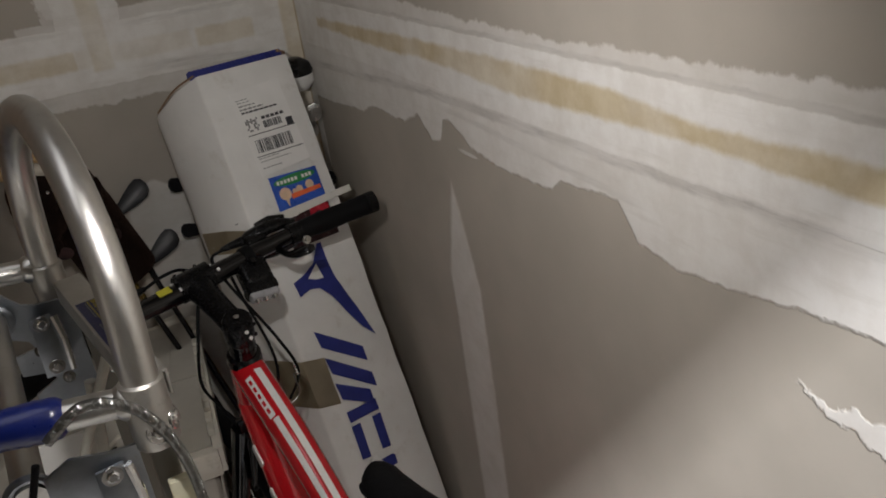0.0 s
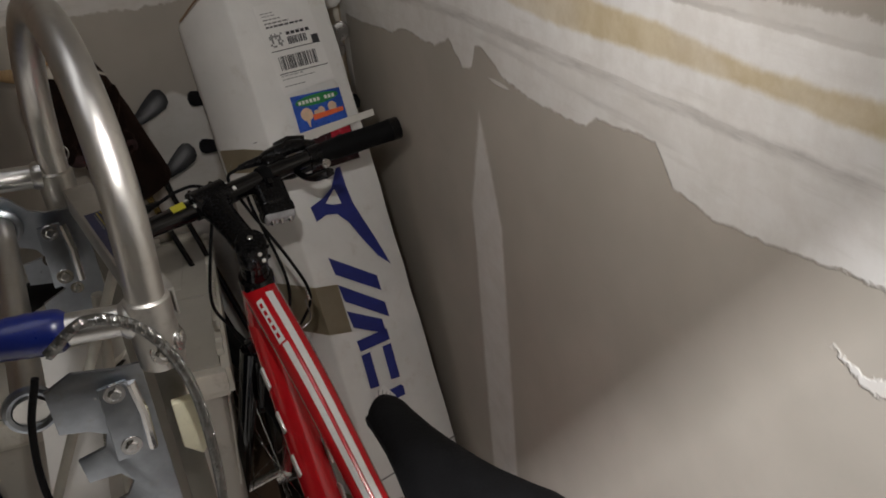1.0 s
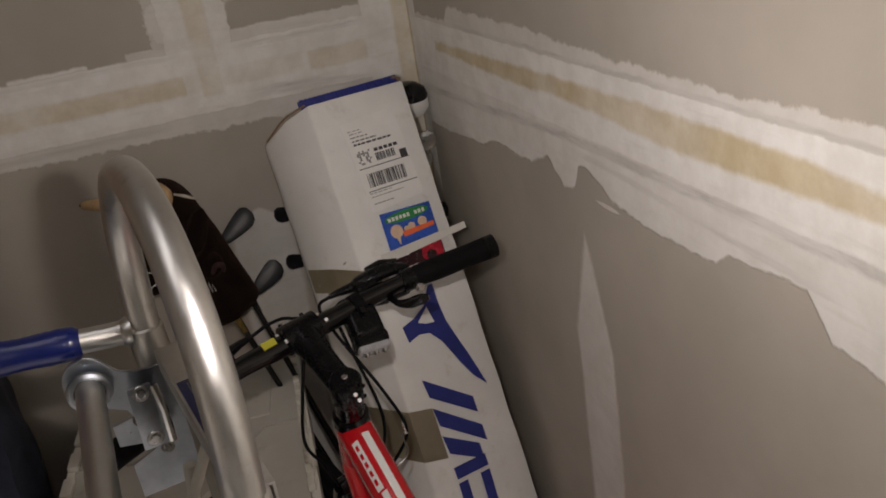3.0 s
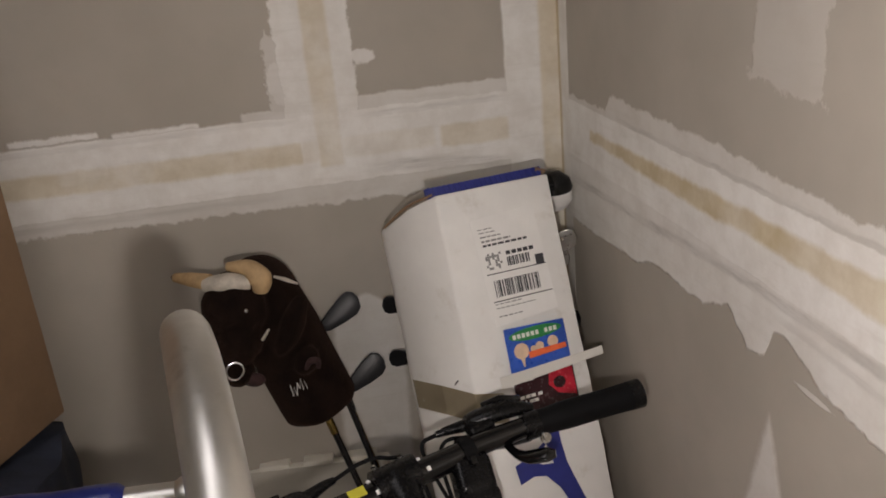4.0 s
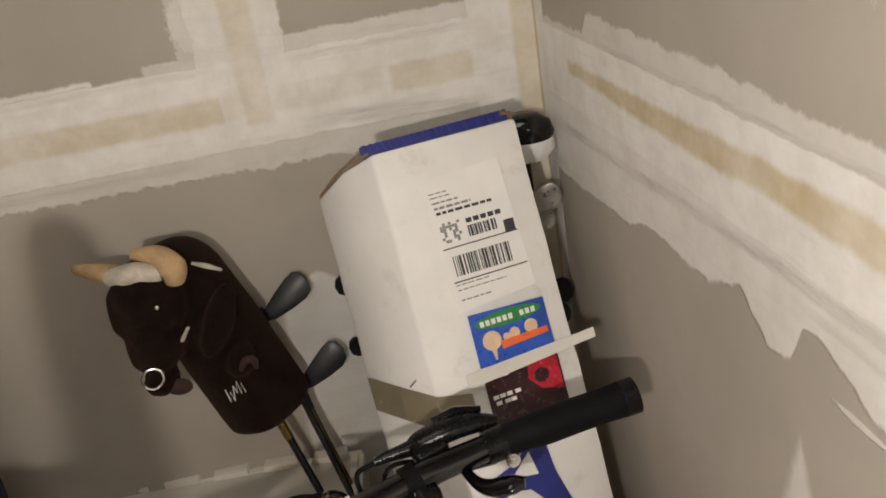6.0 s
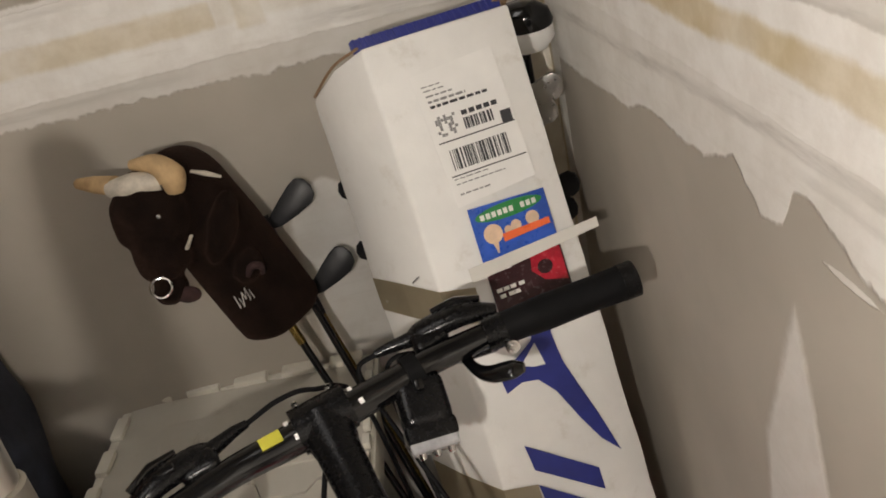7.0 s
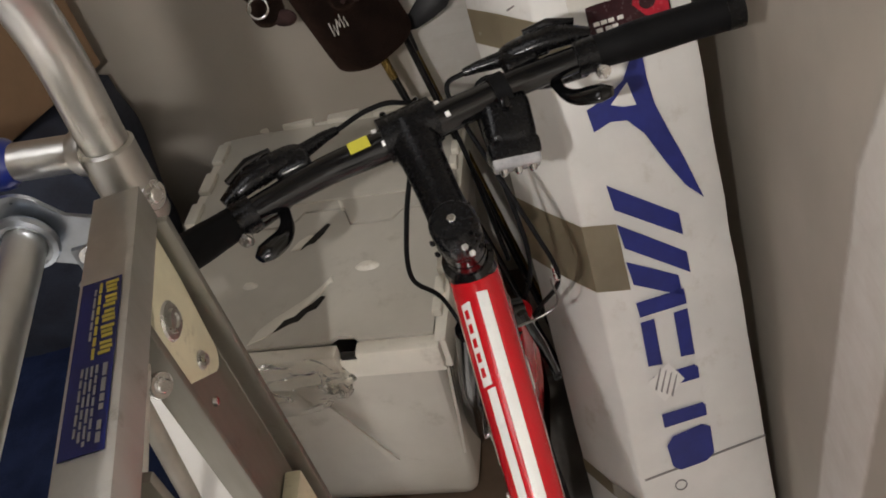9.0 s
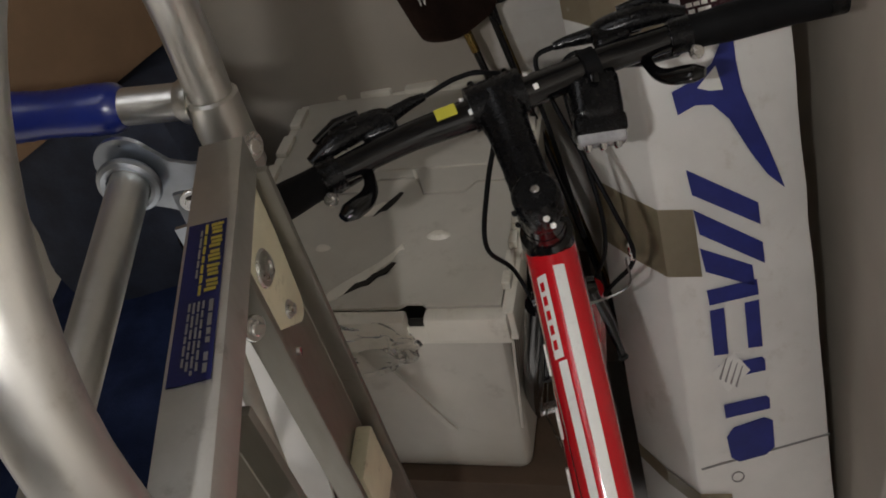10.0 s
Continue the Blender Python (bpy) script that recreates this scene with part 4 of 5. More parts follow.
        part("cable_nose", sweep([along_bar(s * (end - 0.196), 0.026, 0.012), along_bar(s * (end - 0.222), 0.030, 0.014), along_bar(s * (end - 0.235), 0.032, 0.014)], [0.008, 0.0055, 0.0038], 10), BLACK_PLASTIC, pod)
        part("pod_rib", sweep([along_bar(s * (end - 0.128), 0.030, 0.020), along_bar(s * (end - 0.150), 0.036, 0.024), along_bar(s * (end - 0.172), 0.038, 0.022)], [0.003, 0.0045, 0.003], 8), BLACK_GLOSS, pod)
        part("reach_screw", rod(along_bar(s * (end - 0.150), 0.040, -0.006), along_bar(s * (end - 0.170), 0.042, -0.006), 0.003, 8), STEEL, pod)
        part("thumb_paddle", sweep(curve_points([along_bar(s * (end - 0.165), 0.004, -0.012), along_bar(s * (end - 0.163), -0.018, -0.016), along_bar(s * (end - 0.156), -0.032, -0.016), along_bar(s * (end - 0.143), -0.042, -0.013), along_bar(s * (end - 0.133), -0.047, -0.012)], 6), [0.005, 0.0055, 0.0085, 0.0115, 0.0115, 0.006], 12, flat=0.62), BLACK_GLOSS, pod, "black thumb paddle")
    # headlamp strapped on the right of the stem
    lp = along_bar(0.074, 0.0, -0.006)
    m = aimed(lp - Vector((0, 0.004, 0.006)), (0.05, -0.80, -0.60), BAR)
    lamp_ob = part("headlamp", joined(block((0.045, 0.034, 0.046), m @ pose(0, 0, 0.018), 0.011, 4), block((0.047, 0.030, 0.018), m @ pose(0, -0.001, 0.044), 0.006, 3)), BLACK_PLASTIC, t, "black battery headlamp on a strap")
    part("lamp_lens", block((0.043, 0.019, 0.012), m @ pose(0, 0.002, 0.055), 0.004, 3), LAMP_GLASS, lamp_ob, "clear ribbed lamp lens")
    for k in range(3):
        part("lamp_led", spin([(0, 0.006), (0.0030, 0.0045), (0.0050, 0)], m @ Matrix.Translation((-0.0130 + 0.0130 * k, 0.002, 0.0606)), 10), CHROME, lamp_ob)
    part("lamp_strap", rod(along_bar(0.067), along_bar(0.081), 0.0165, 18), BLACK_RUBBER, lamp_ob)
    part("lamp_button", block((0.008, 0.004, 0.010), m @ pose(0, 0.021, 0.006), 0.002), BLACK_GLOSS, lamp_ob)
    # cables
    runs = [
        [along_bar(-0.073, 0.032, 0.014), along_bar(-0.04, 0.036, 0.018), along_bar(-0.01, 0.034, 0.012), along_bar(0.03, 0.040, -0.03), HEAD_TOP + Vector((0.03, 0.06, -0.06))],
        [along_bar(-0.020, -0.012, -0.012), along_bar(-0.045, -0.030, -0.06), HEAD_TOP + Vector((-0.062, 0.035, -0.035)), HEAD_LOW + Vector((-0.045, 0.015, 0.02)), HEAD_LOW + Vector((-0.02, -0.02, -0.03))],
        [along_bar(0.055, 0.032, 0.014), along_bar(0.035, 0.034, 0.006), along_bar(0.040, 0.012, -0.03), HEAD_TOP + Vector((0.058, 0.045, -0.010)), HEAD_TOP + Vector((0.074, 0.035, -0.07)), HEAD_LOW + Vector((0.05, 0.02, -0.02)), HEAD_LOW + Vector((0.018, 0.0, -0.04))],
        [along_bar(0.110, 0.030, -0.012), along_bar(0.06, 0.040, -0.02), HEAD_TOP + Vector((0.05, 0.06, -0.05)), HEAD_LOW + Vector((0.03, 0.05, -0.05))],
    ]
    for run in runs:
        part("cable", sweep(curve_points(run, 10), 0.0024, 8), BLACK_RUBBER, t, "thin black control cable")
    tip = HEAD_TOP + Vector((0.072, 0.036, -0.055))
    part("cable_ferrule", rod(tip, tip + Vector((0.001, 0.0, -0.018)), 0.0034, 10), STEEL, t)
    # fork, brakes and wheels
    heading = Vector((-0.24, 0.97, 0)).normalized()
    axle = HEAD_LOW + Vector((heading.x, heading.y, 0)) * 0.165 + Vector((0.0, 0, WHEEL_F - HEAD_LOW.z))
    side = Vector((heading.y, -heading.x, 0))
    crown = HEAD_LOW + STEER * 0.015
    part("fork_crown", sweep([crown - side * 0.034, crown, crown + side * 0.034], [0.014, 0.019, 0.014], 12), BLACK_GLOSS, t)
    for s in (-1, 1):
        part("fork_leg", sweep(curve_points([crown + side * 0.027 * s, lerp(crown, axle, 0.5) + side * 0.040 * s + Vector((0, -0.012, 0)), axle + side * 0.046 * s], 6), [0.015, 0.014, 0.010], 14), RED_PAINT if s > 0 else BLACK_GLOSS, t, "fork leg")
        arm = crown + side * (0.040 if s > 0 else 0.026) * s - heading * 0.014
        part("brake_arm", sweep([arm + Vector((0, 0, -0.10)) + side * 0.01 * s, arm + Vector((0, 0, -0.04)), arm + Vector((0, 0, 0.012)) - side * 0.012 * s], [0.0045, 0.0055, 0.004], 10), BLACK_GLOSS, t, "black brake arm")
        hexbolt(arm + Vector((0, 0, -0.10)) - heading * 0.004 + side * 0.01 * s, -heading, 0.0036, t, "brake_bolt", BLACK_PLASTIC)
    part("brake_wire", sweep(curve_points([crown + side * 0.06 - heading * 0.03 + Vector((0, 0, 0.06)), crown + side * 0.055 - heading * 0.032 + Vector((0, 0, 0.02)), crown - side * 0.03 - heading * 0.032 + Vector((0, 0, 0.012))], 6), 0.0012, 6), CABLE_STEEL, t)
    build_wheel(axle, side, WHEEL_F, t, rnd)
    build_wheel(REAR, frame_axis, WHEEL_R, t, rnd)
    # cranks and chainring
    part("chainring", sweep(ring_path(BOTTOM + frame_axis * 0.045, (0, 1, 0), (0, 0, 1), 0.085, steps=40), 0.004, 6, caps=False), STEEL, t)
    for s in (-1, 1):
        end = BOTTOM + frame_axis * 0.065 * s + Vector((0, 0.05 * s, -0.16 * s))
        crank = part("crank", sweep([BOTTOM + frame_axis * 0.05 * s, end], [0.014, 0.010], 10, flat=0.6), BLACK_GLOSS, t)
        part("pedal", block((0.09, 0.06, 0.02), Matrix.Translation(end + frame_axis * 0.055 * s), 0.006), BLACK_PLASTIC, crank)
    # seat post and saddle
    nose, tail = Vector((-0.273, -0.917, 0.888)), Vector((-0.240, -1.168, 0.902))
    mid = lerp(nose, tail, 0.55) - Vector((0, 0, 0.055))
    part("seat_post", rod(SEAT_TOP, mid, 0.0135), BLACK_GLOSS, t)
    part("seat_clamp", rod(SEAT_TOP + (SEAT_TOP - BOTTOM) * 0.02, SEAT_TOP + (SEAT_TOP - BOTTOM) * 0.09, 0.020), BLACK_GLOSS, t)
    bm = bmesh.new()
    way = (tail - nose).normalized()
    rgt = way.cross((0, 0, 1)).normalized()
    upw = rgt.cross(way)
    prof = [(0.0, 0.010, 0.0), (0.03, 0.021, 0.004), (0.10, 0.023, 0.004), (0.25, 0.027, 0.002), (0.42, 0.036, 0.0), (0.58, 0.046, 0.0), (0.74, 0.058, 0.004), (0.90, 0.065, 0.010), (0.97, 0.058, 0.010), (1.0, 0.042, 0.004)]
    rings = []
    for f, half, lift in prof:
        c = lerp(nose, tail, f) + upw * lift
        ring = []
        for k in range(20):
            a = 2 * math.pi * k / 20
            y = math.sin(a)
            ring.append(bm.verts.new(c + rgt * half * math.cos(a) + upw * (0.016 * y - 0.006 * math.cos(a) ** 2 if y > 0 else 0.026 * y)))
        rings.append(ring)
    for a, b in zip(rings, rings[1:]):
        for k in range(20):
            bm.faces.new((a[k], a[(k + 1) % 20], b[(k + 1) % 20], b[k]))
    bm.faces.new(rings[0][::-1]), bm.faces.new(rings[-1])
    bmesh.ops.recalc_face_normals(bm, faces=bm.faces)
    bmesh.ops.subdivide_edges(bm, edges=list(bm.edges), cuts=1, use_grid_fill=True, smooth=0.6)
    part("saddle", smooth(bm, 60), BLACK_RUBBER, t, "black padded saddle")
    for s in (-1, 1):
        part("saddle_rail", sweep(curve_points([lerp(nose, tail, 0.15) - upw * 0.02, lerp(nose, tail, 0.35) + rgt * 0.02 * s - upw * 0.045, lerp(nose, tail, 0.65) + rgt * 0.022 * s - upw * 0.045, lerp(nose, tail, 0.9) + rgt * 0.03 * s - upw * 0.015], 5), 0.0035, 8), STEEL, t)
    return t


build_bike()

# ---------------------------------------------------------------- the folding hand truck
NEAR, FAR = Vector((-0.458, -0.967, 1.100)), Vector((-0.516, -0.650, 1.104))
LOOP_UP = Vector((0.050, 0.018, 0.998)).normalized()
TUBE = 0.0152


def build_truck():
    t = thing("hand_truck", (-0.48, -0.85, 0), "aluminium folding hand truck with blue grips standing upright", "hand truck")
    h = (FAR - NEAR) / 2
    r = h.length
    mid, hn = (NEAR + FAR) / 2, h.normalized()
    arc = [NEAR + LOOP_UP * 0.015 * k for k in range(3)]
    arc += [mid + LOOP_UP * 0.052 - hn * r * math.cos(a) + LOOP_UP * 0.93 * r * math.sin(a) for a in np.linspace(0, math.pi, 33)]
    arc += [FAR + LOOP_UP * 0.015 * k for k in (2, 1, 0)]
    part("top_loop", sweep(arc, TUBE, 22), ALUMINIUM, t, "bent bright aluminium handle loop")
    for foot, low in ((NEAR, Vector((-0.452, -1.045, 0.0))), (FAR, Vector((-0.478, -0.770, 0.0)))):
        down = (low - foot).normalized()
        # cast sleeve where the loop enters the rail
        part("sleeve", sweep([foot + LOOP_UP * 0.012, foot + LOOP_UP * 0.010, foot - LOOP_UP * 0.004 + down * 0.002, foot + down * 0.045, foot + down * 0.048], [0.0162, 0.0182, 0.0185, 0.0185, 0.0170], 20), RAIL, t, "cast aluminium sleeve")
        # open channel rail down to the floor, its hollow towards the bicycle
        s = 1 if foot is FAR else -1
        x0 = -0.494 if foot is FAR else -0.468
        y0 = -0.700 if foot is FAR else -0.957
        web = [(0, 0), (0.020, 0), (0.020, -0.006 * s), (0.0035, -0.006 * s), (0.0035, -0.076 * s), (0.020, -0.076 * s), (0.020, -0.082 * s), (0, -0.082 * s)]
        part("rail", prism(web if s < 0 else web[::-1], 1.088 if s > 0 else 1.075, pose(x0, y0, 0.0), 0.0012), RAIL_DARKENED, t, "scuffed aluminium channel rail")
        hexbolt(foot + down * 0.028 + Vector((0.0165, -0.006, 0)), (1, -0.4, 0.1), 0.0065, t, "sleeve_bolt")
        hexbolt(foot + down * 0.030 + Vector((0.002, -0.0165, 0)), (0.2, -1, 0.3), 0.0065, t, "sleeve_bolt")
    # grips that reach off to the side
    for foot, way, z in ((NEAR, Vector((-1, 0.12, 0.06)), 0.0), (FAR, Vector((-1, -0.02, 0.08)), 0.014)):
        way.normalize()
        a = foot + Vector((0, 0, z - 0.006))
        part("side_handle", rod(a, a + way * 0.42, 0.0125, 18), ALUMINIUM, t, "straight aluminium side handle")
        part("grip", sweep([a + way * x for x in np.linspace(0.060, 0.405, 72).tolist()], [0.0130] + [0.0166 + 0.0004 * (k % 2) + 0.0007 * math.sin(k * 0.5) for k in range(70)] + [0.0140], 20), BLUE_FOAM, t, "shiny blue vinyl grip")
        part("weld_ring", sweep([a + way * 0.012, a + way * 0.018, a + way * 0.022], [0.0160, 0.0155, 0.0128], 18), ALUMINIUM, t)
    # the labelled cross channel between the two rails
    a, b = Vector((-0.496, -0.700, 1.096)), Vector((-0.449, -0.955, 1.090))
    m = aimed(a, b - a, (1, 0, 0))
    length = (b - a).length
    chan = [(-0.014, 0.015), (0.014, 0.015), (0.014, -0.010), (0.0115, -0.010), (0.0115, 0.0125), (-0.0115, 0.0125), (-0.0115, -0.010), (-0.014, -0.010)]
    if (m.to_3x3() @ Vector((0, 1, 0))).z < 0:
        chan = [(x, -y) for x, y in chan]
    up = Vector((0, 0, 1))
    cross = part("cross_channel", prism(chan, length, m, 0.0008), RAIL, t, "aluminium cross channel with a maker's label")
    way = (b - a).normalized()
    sidew = way.cross(up).normalized()          # towards -x
    if sidew.x > 0:
        sidew = -sidew

    def decal(name, s0, s1, u0, u1, lift, material, parent):
        """A flat print on top of the channel: s along it, u across, from its outer edge."""
        base = a + up * (0.0152 + lift)
        bm = bmesh.new()
        c = [base + way * s + sidew * (0.0136 - 0.80 * u) for s, u in ((s0, u0), (s0, u1), (s1, u1), (s1, u0))]
        bm.faces.new([bm.verts.new(p) for p in c])
        bmesh.ops.recalc_face_normals(bm, faces=bm.faces)
        ext = bmesh.ops.extrude_face_region(bm, geom=list(bm.faces))["geom"]
        bmesh.ops.translate(bm, vec=up * 0.0004, verts=[v for v in ext if isinstance(v, bmesh.types.BMVert)])
        bmesh.ops.recalc_face_normals(bm, faces=bm.faces)
        return part(name, bm, material, parent)

    lab = decal("maker_label", 0.078, 0.189, 0.0025, 0.0290, 0.0005, LABEL_NAVY, cross)
    tagged(lab, "dark blue label with yellow and white print")
    for k in range(5):
        for j in range(3):
            s0 = 0.081 + 0.0108 * k + 0.0031 * j
            decal("yellow_print_bar", s0, s0 + 0.0021, 0.0190 + 0.0006 * ((k + j) % 3), 0.0275 - 0.0005 * ((k + 2 * j) % 3), 0.0012, LABEL_GOLD, lab)
    for row, (u, s0, s1, w) in enumerate(((0.0150, 0.054, 0.108, 0.0018), (0.0120, 0.058, 0.095, 0.0014), (0.0235, 0.112, 0.140, 0.0026), (0.0235, 0.146, 0.158, 0.0026), (0.0190, 0.112, 0.156, 0.0014), (0.0160, 0.112, 0.158, 0.0014), (0.0130, 0.112, 0.155, 0.0014), (0.0100, 0.112, 0.152, 0.0014))):
        s, rnd = s0, random.Random(row)
        while s < s1:
            w2 = rnd.uniform(0.004, 0.008)
            decal("print_bar", s + 0.027, min(s + w2, s1) + 0.027, u, u + w, 0.0012, LABEL_GOLD if row in (0,) else INK_GREY, lab)
            s += w2 + 0.0016
    # nylon corner pads with their bolts
    facing = Matrix(((0, 0, 1, -0.4895), (1, 0, 0, 0), (0, 1, 0, 0), (0, 0, 0, 1)))
    pad = [(-0.708, 1.084), (-0.709, 1.045), (-0.716, 0.986), (-0.719, 0.980), (-0.725, 0.976), (-0.731, 0.977), (-0.763, 1.004), (-0.767, 1.010), (-0.768, 1.050), (-0.722, 1.086)]
    plate = part("corner_pad", prism(pad[::-1], 0.006, facing, 0.0015), NYLON, t, "yellowed nylon corner pad")
    for y, z, r in ((-0.745, 1.043, 0.0128), (-0.740, 1.000, 0.0066)):
        head = [(0, 0.0024), (r * 0.30, 0.0024), (r * 0.36, 0.0040), (r * 0.58, 0.0040), (r * 0.62, 0.0014), (r * 0.90, 0.0014), (r, 0)]
        part("pad_bolt", spin(head, aimed((-0.4833, y, z), (1, 0, 0)), 20), ZINC_BOLT, plate, "round zinc bolt and washer")
    part("rivet", spin([(0, 0.003), (0.003, 0.0025), (0.004, 0)], aimed((-0.4905, -0.742, 0.960), (1, 0, 0)), 12), CHROME, t)
    near_pad = part("corner_pad", prism([(0, 0), (0.020, 0), (0.024, -0.045), (0.014, -0.058), (0, -0.045)], 0.010, pose(-0.462, -0.966, 1.012, 90, 0, 0), 0.002), NYLON, t, "yellowed nylon corner pad")
    part("lower_pad", block((0.014, 0.05, 0.07), pose(-0.483, -0.742, 0.80), 0.003), NYLON, t, "yellowed nylon foot pad")
    # round roller tube with flanged ends beside the channel
    ra, rb = Vector((-0.578, -0.685, 1.080)), Vector((-0.562, -0.960, 1.035))
    w = (rb - ra).normalized()
    roller = part("roller_tube", rod(ra, rb, 0.0135, 20), ALUMINIUM, t, "scuffed aluminium cross tube")
    for c, s in ((ra, 1), (rb, -1)):
        part("flange", sweep(ring_path(c + w * 0.003 * s, w.cross(up), up, 0.0175), 0.0042, 8), ZINC, roller, "rolled flange")
    # zinc plates with slots at either end
    def slotted(at, yaw, wide):
        m = pose(*at, 90, 0, yaw)
        out = [(-0.072, 0.020), (-0.050, 0.030), (-0.020, 0.022), (wide, 0.020), (wide, -0.135), (-0.060, -0.140), (-0.066, -0.105), (-0.040, -0.100), (-0.032, -0.088), (-0.040, -0.076), (-0.064, -0.074), (-0.066, -0.050), (-0.044, -0.046), (-0.040, -0.034), (-0.052, -0.026), (-0.072, -0.020)]
        return part("slotted_plate", prism(out, 0.0035, m, 0.0008), ZINC, t, "zinc-plated bracket with slots")

    # the far bracket swells into a ring round the tube's end and dips before it meets the channel
    flange = [(-0.073 + 0.0225 * math.cos(radians(g)), 0.008 + 0.0225 * math.sin(radians(g))) for g in range(30, 251, 11)]
    edge = [(-0.076, -0.024), (-0.060, -0.030), (-0.048, -0.036), (-0.044, -0.046), (-0.066, -0.050), (-0.066, -0.074), (-0.042, -0.078), (-0.034, -0.088), (-0.060, -0.100), (-0.060, -0.140), (0.004, -0.135), (0.004, 0.001), (-0.012, 0.002), (-0.030, 0.003), (-0.044, 0.008)]
    pl1 = part("slotted_plate", prism((flange + edge)[::-1], 0.0035, pose(-0.505, -0.676, 1.080, 90, 0, 0)), ZINC, t, "zinc bracket with a ring end and slots")
    pl2 = slotted((-0.475, -0.972, 1.040), 4, 0.0)
    for n, (c, bolts) in enumerate((((-0.500, -0.980, 1.025), 2), ((-0.535, -0.692, 1.046), 2))):
        m = pose(*c, 90, 0, 8)
        strap = part("strap_bracket", prism([(-0.011, 0.030), (0.011, 0.030), (0.013, -0.040), (-0.013, -0.040)], 0.004, m @ pose(0, 0, 0.004), 0.001), ZINC, t, "bent zinc strap")
        part("strap_edge", sweep([m @ Vector((0.013, 0.028, 0.009)), m @ Vector((0.016, 0.0, 0.012)), m @ Vector((0.015, -0.038, 0.009))], 0.004, 8), CHROME, strap)
        for y in (0.022, -0.030):
            hexbolt(m @ Vector((0, y, 0.008)), m.to_3x3() @ Vector((0, 0, 1)), 0.0055, strap, "strap_bolt", CHROME)
    for x, y, z in ((-0.545, -0.674, 1.03), (-0.528, -0.674, 0.99)):
        hexbolt((x, y - 0.006, z), (0, -1, 0.1), 0.0045, pl1, "plate_bolt", CHROME)
    # folding struts below
    part("strut", sweep([(-0.477, -0.801, 1.066), (-0.552, -0.800, 0.917), (-0.66, -0.80, 0.70)], 0.0052, 12), STRUT_GREY, t, "thin grey folding strut")
    part("strut", sweep([(-0.503, -0.785, 1.030), (-0.520, -0.785, 0.900), (-0.56, -0.79, 0.60)], 0.0060, 12), STRUT_GREY, t)
    part("glide_strip", prism([(-0.600, 0.905), (-0.535, 0.905), (-0.620, 0.400), (-0.690, 0.400)], 0.006, pose(0, -0.655, 0, 90, 0, 0), 0.0015), PAPER, t, "white plastic glide strip")
    hexbolt((-0.476, -0.797, 1.045), (0.9, -0.4, 0.2), 0.005, t, "strut_pin")
    # braided steel cable that loops from the near handle down past the rail
    cab = [(-0.532, -0.994, 1.100), (-0.500, -0.996, 1.120), (-0.466, -0.994, 1.100), (-0.445, -0.992, 1.050), (-0.440, -0.994, 0.985), (-0.446, -1.0, 0.90), (-0.47, -1.01, 0.80)]
    run = curve_points(cab, 44)
    cable = part("steel_cable", sweep(run, 0.0042, 10), CABLE_STEEL, t, "braided steel cable")
    for ph in range(5):
        hel = []
        for k, p in enumerate(run):
            wy = (run[min(k + 1, len(run) - 1)] - run[max(k - 1, 0)]).normalized()
            s = wy.cross((0, 0.3, 1)).normalized()
            u2 = wy.cross(s)
            an = k * 0.8 + ph * 1.2566
            hel.append(p + (s * math.cos(an) + u2 * math.sin(an)) * 0.0034)
        part("cable_strand", sweep(hel, 0.0013, 5), CABLE_STEEL, cable)
    part("black_hose", sweep(curve_points([(-0.545, -0.995, 1.085), (-0.560, -0.998, 1.04), (-0.566, -0.998, 0.97), (-0.55, -0.99, 0.86)], 8), 0.0029, 8), BLACK_RUBBER, t, "thin black cable")
    # nose plate and wheels at the floor
    part("nose_plate", block((0.05, 0.30, 0.006), pose(-0.455, -0.905, 0.10), 0.002), ZINC, t, "zinc toe plate")
    part("axle", rod((-0.52, -1.10, 0.10), (-0.52, -0.72, 0.10), 0.008), STEEL, t)
    for y in (-1.11, -0.71):
        wheel = part("wheel", sweep(ring_path((-0.52, y, 0.10), (1, 0, 0), (0, 0, 1), 0.078, steps=36), 0.022, 12, caps=False), BLACK_RUBBER, t, "black rubber wheel")
        part("rim", rod((-0.52, y - 0.015, 0.10), (-0.52, y + 0.015, 0.10), 0.062, 24), RAIL, wheel)
    return t


build_truck()

# ---------------------------------------------------------------- golf clubs
def iron_head(at, way, toe, material, size=1.0):
    """A blade whose hosel comes in at `at` along way, and whose toe points along toe."""
    m = aimed(at, way, toe)
    out = [(0.002, -0.026), (-0.004, -0.018), (0.006, -0.012), (0.030, 0.003), (0.050, 0.014), (0.062, 0.018), (0.072, 0.013), (0.077, 0.0), (0.075, -0.013), (0.066, -0.021), (0.044, -0.026), (0.018, -0.029)]
    mm = m @ Matrix(((1, 0, 0, 0), (0, 0, 1, 0), (0, 1, 0, 0), (0, 0, 0, 1)))
    return joined(prism([(x * size, y * size) for x, y in out], 0.0075 * size, mm @ Matrix.Translation((0, 0, -0.0037 * size)), 0.0020 * size), rod(m @ Vector((0, 0, -0.055 * size)), m @ Vector((0.003, 0, -0.006)), 0.0056 * size))


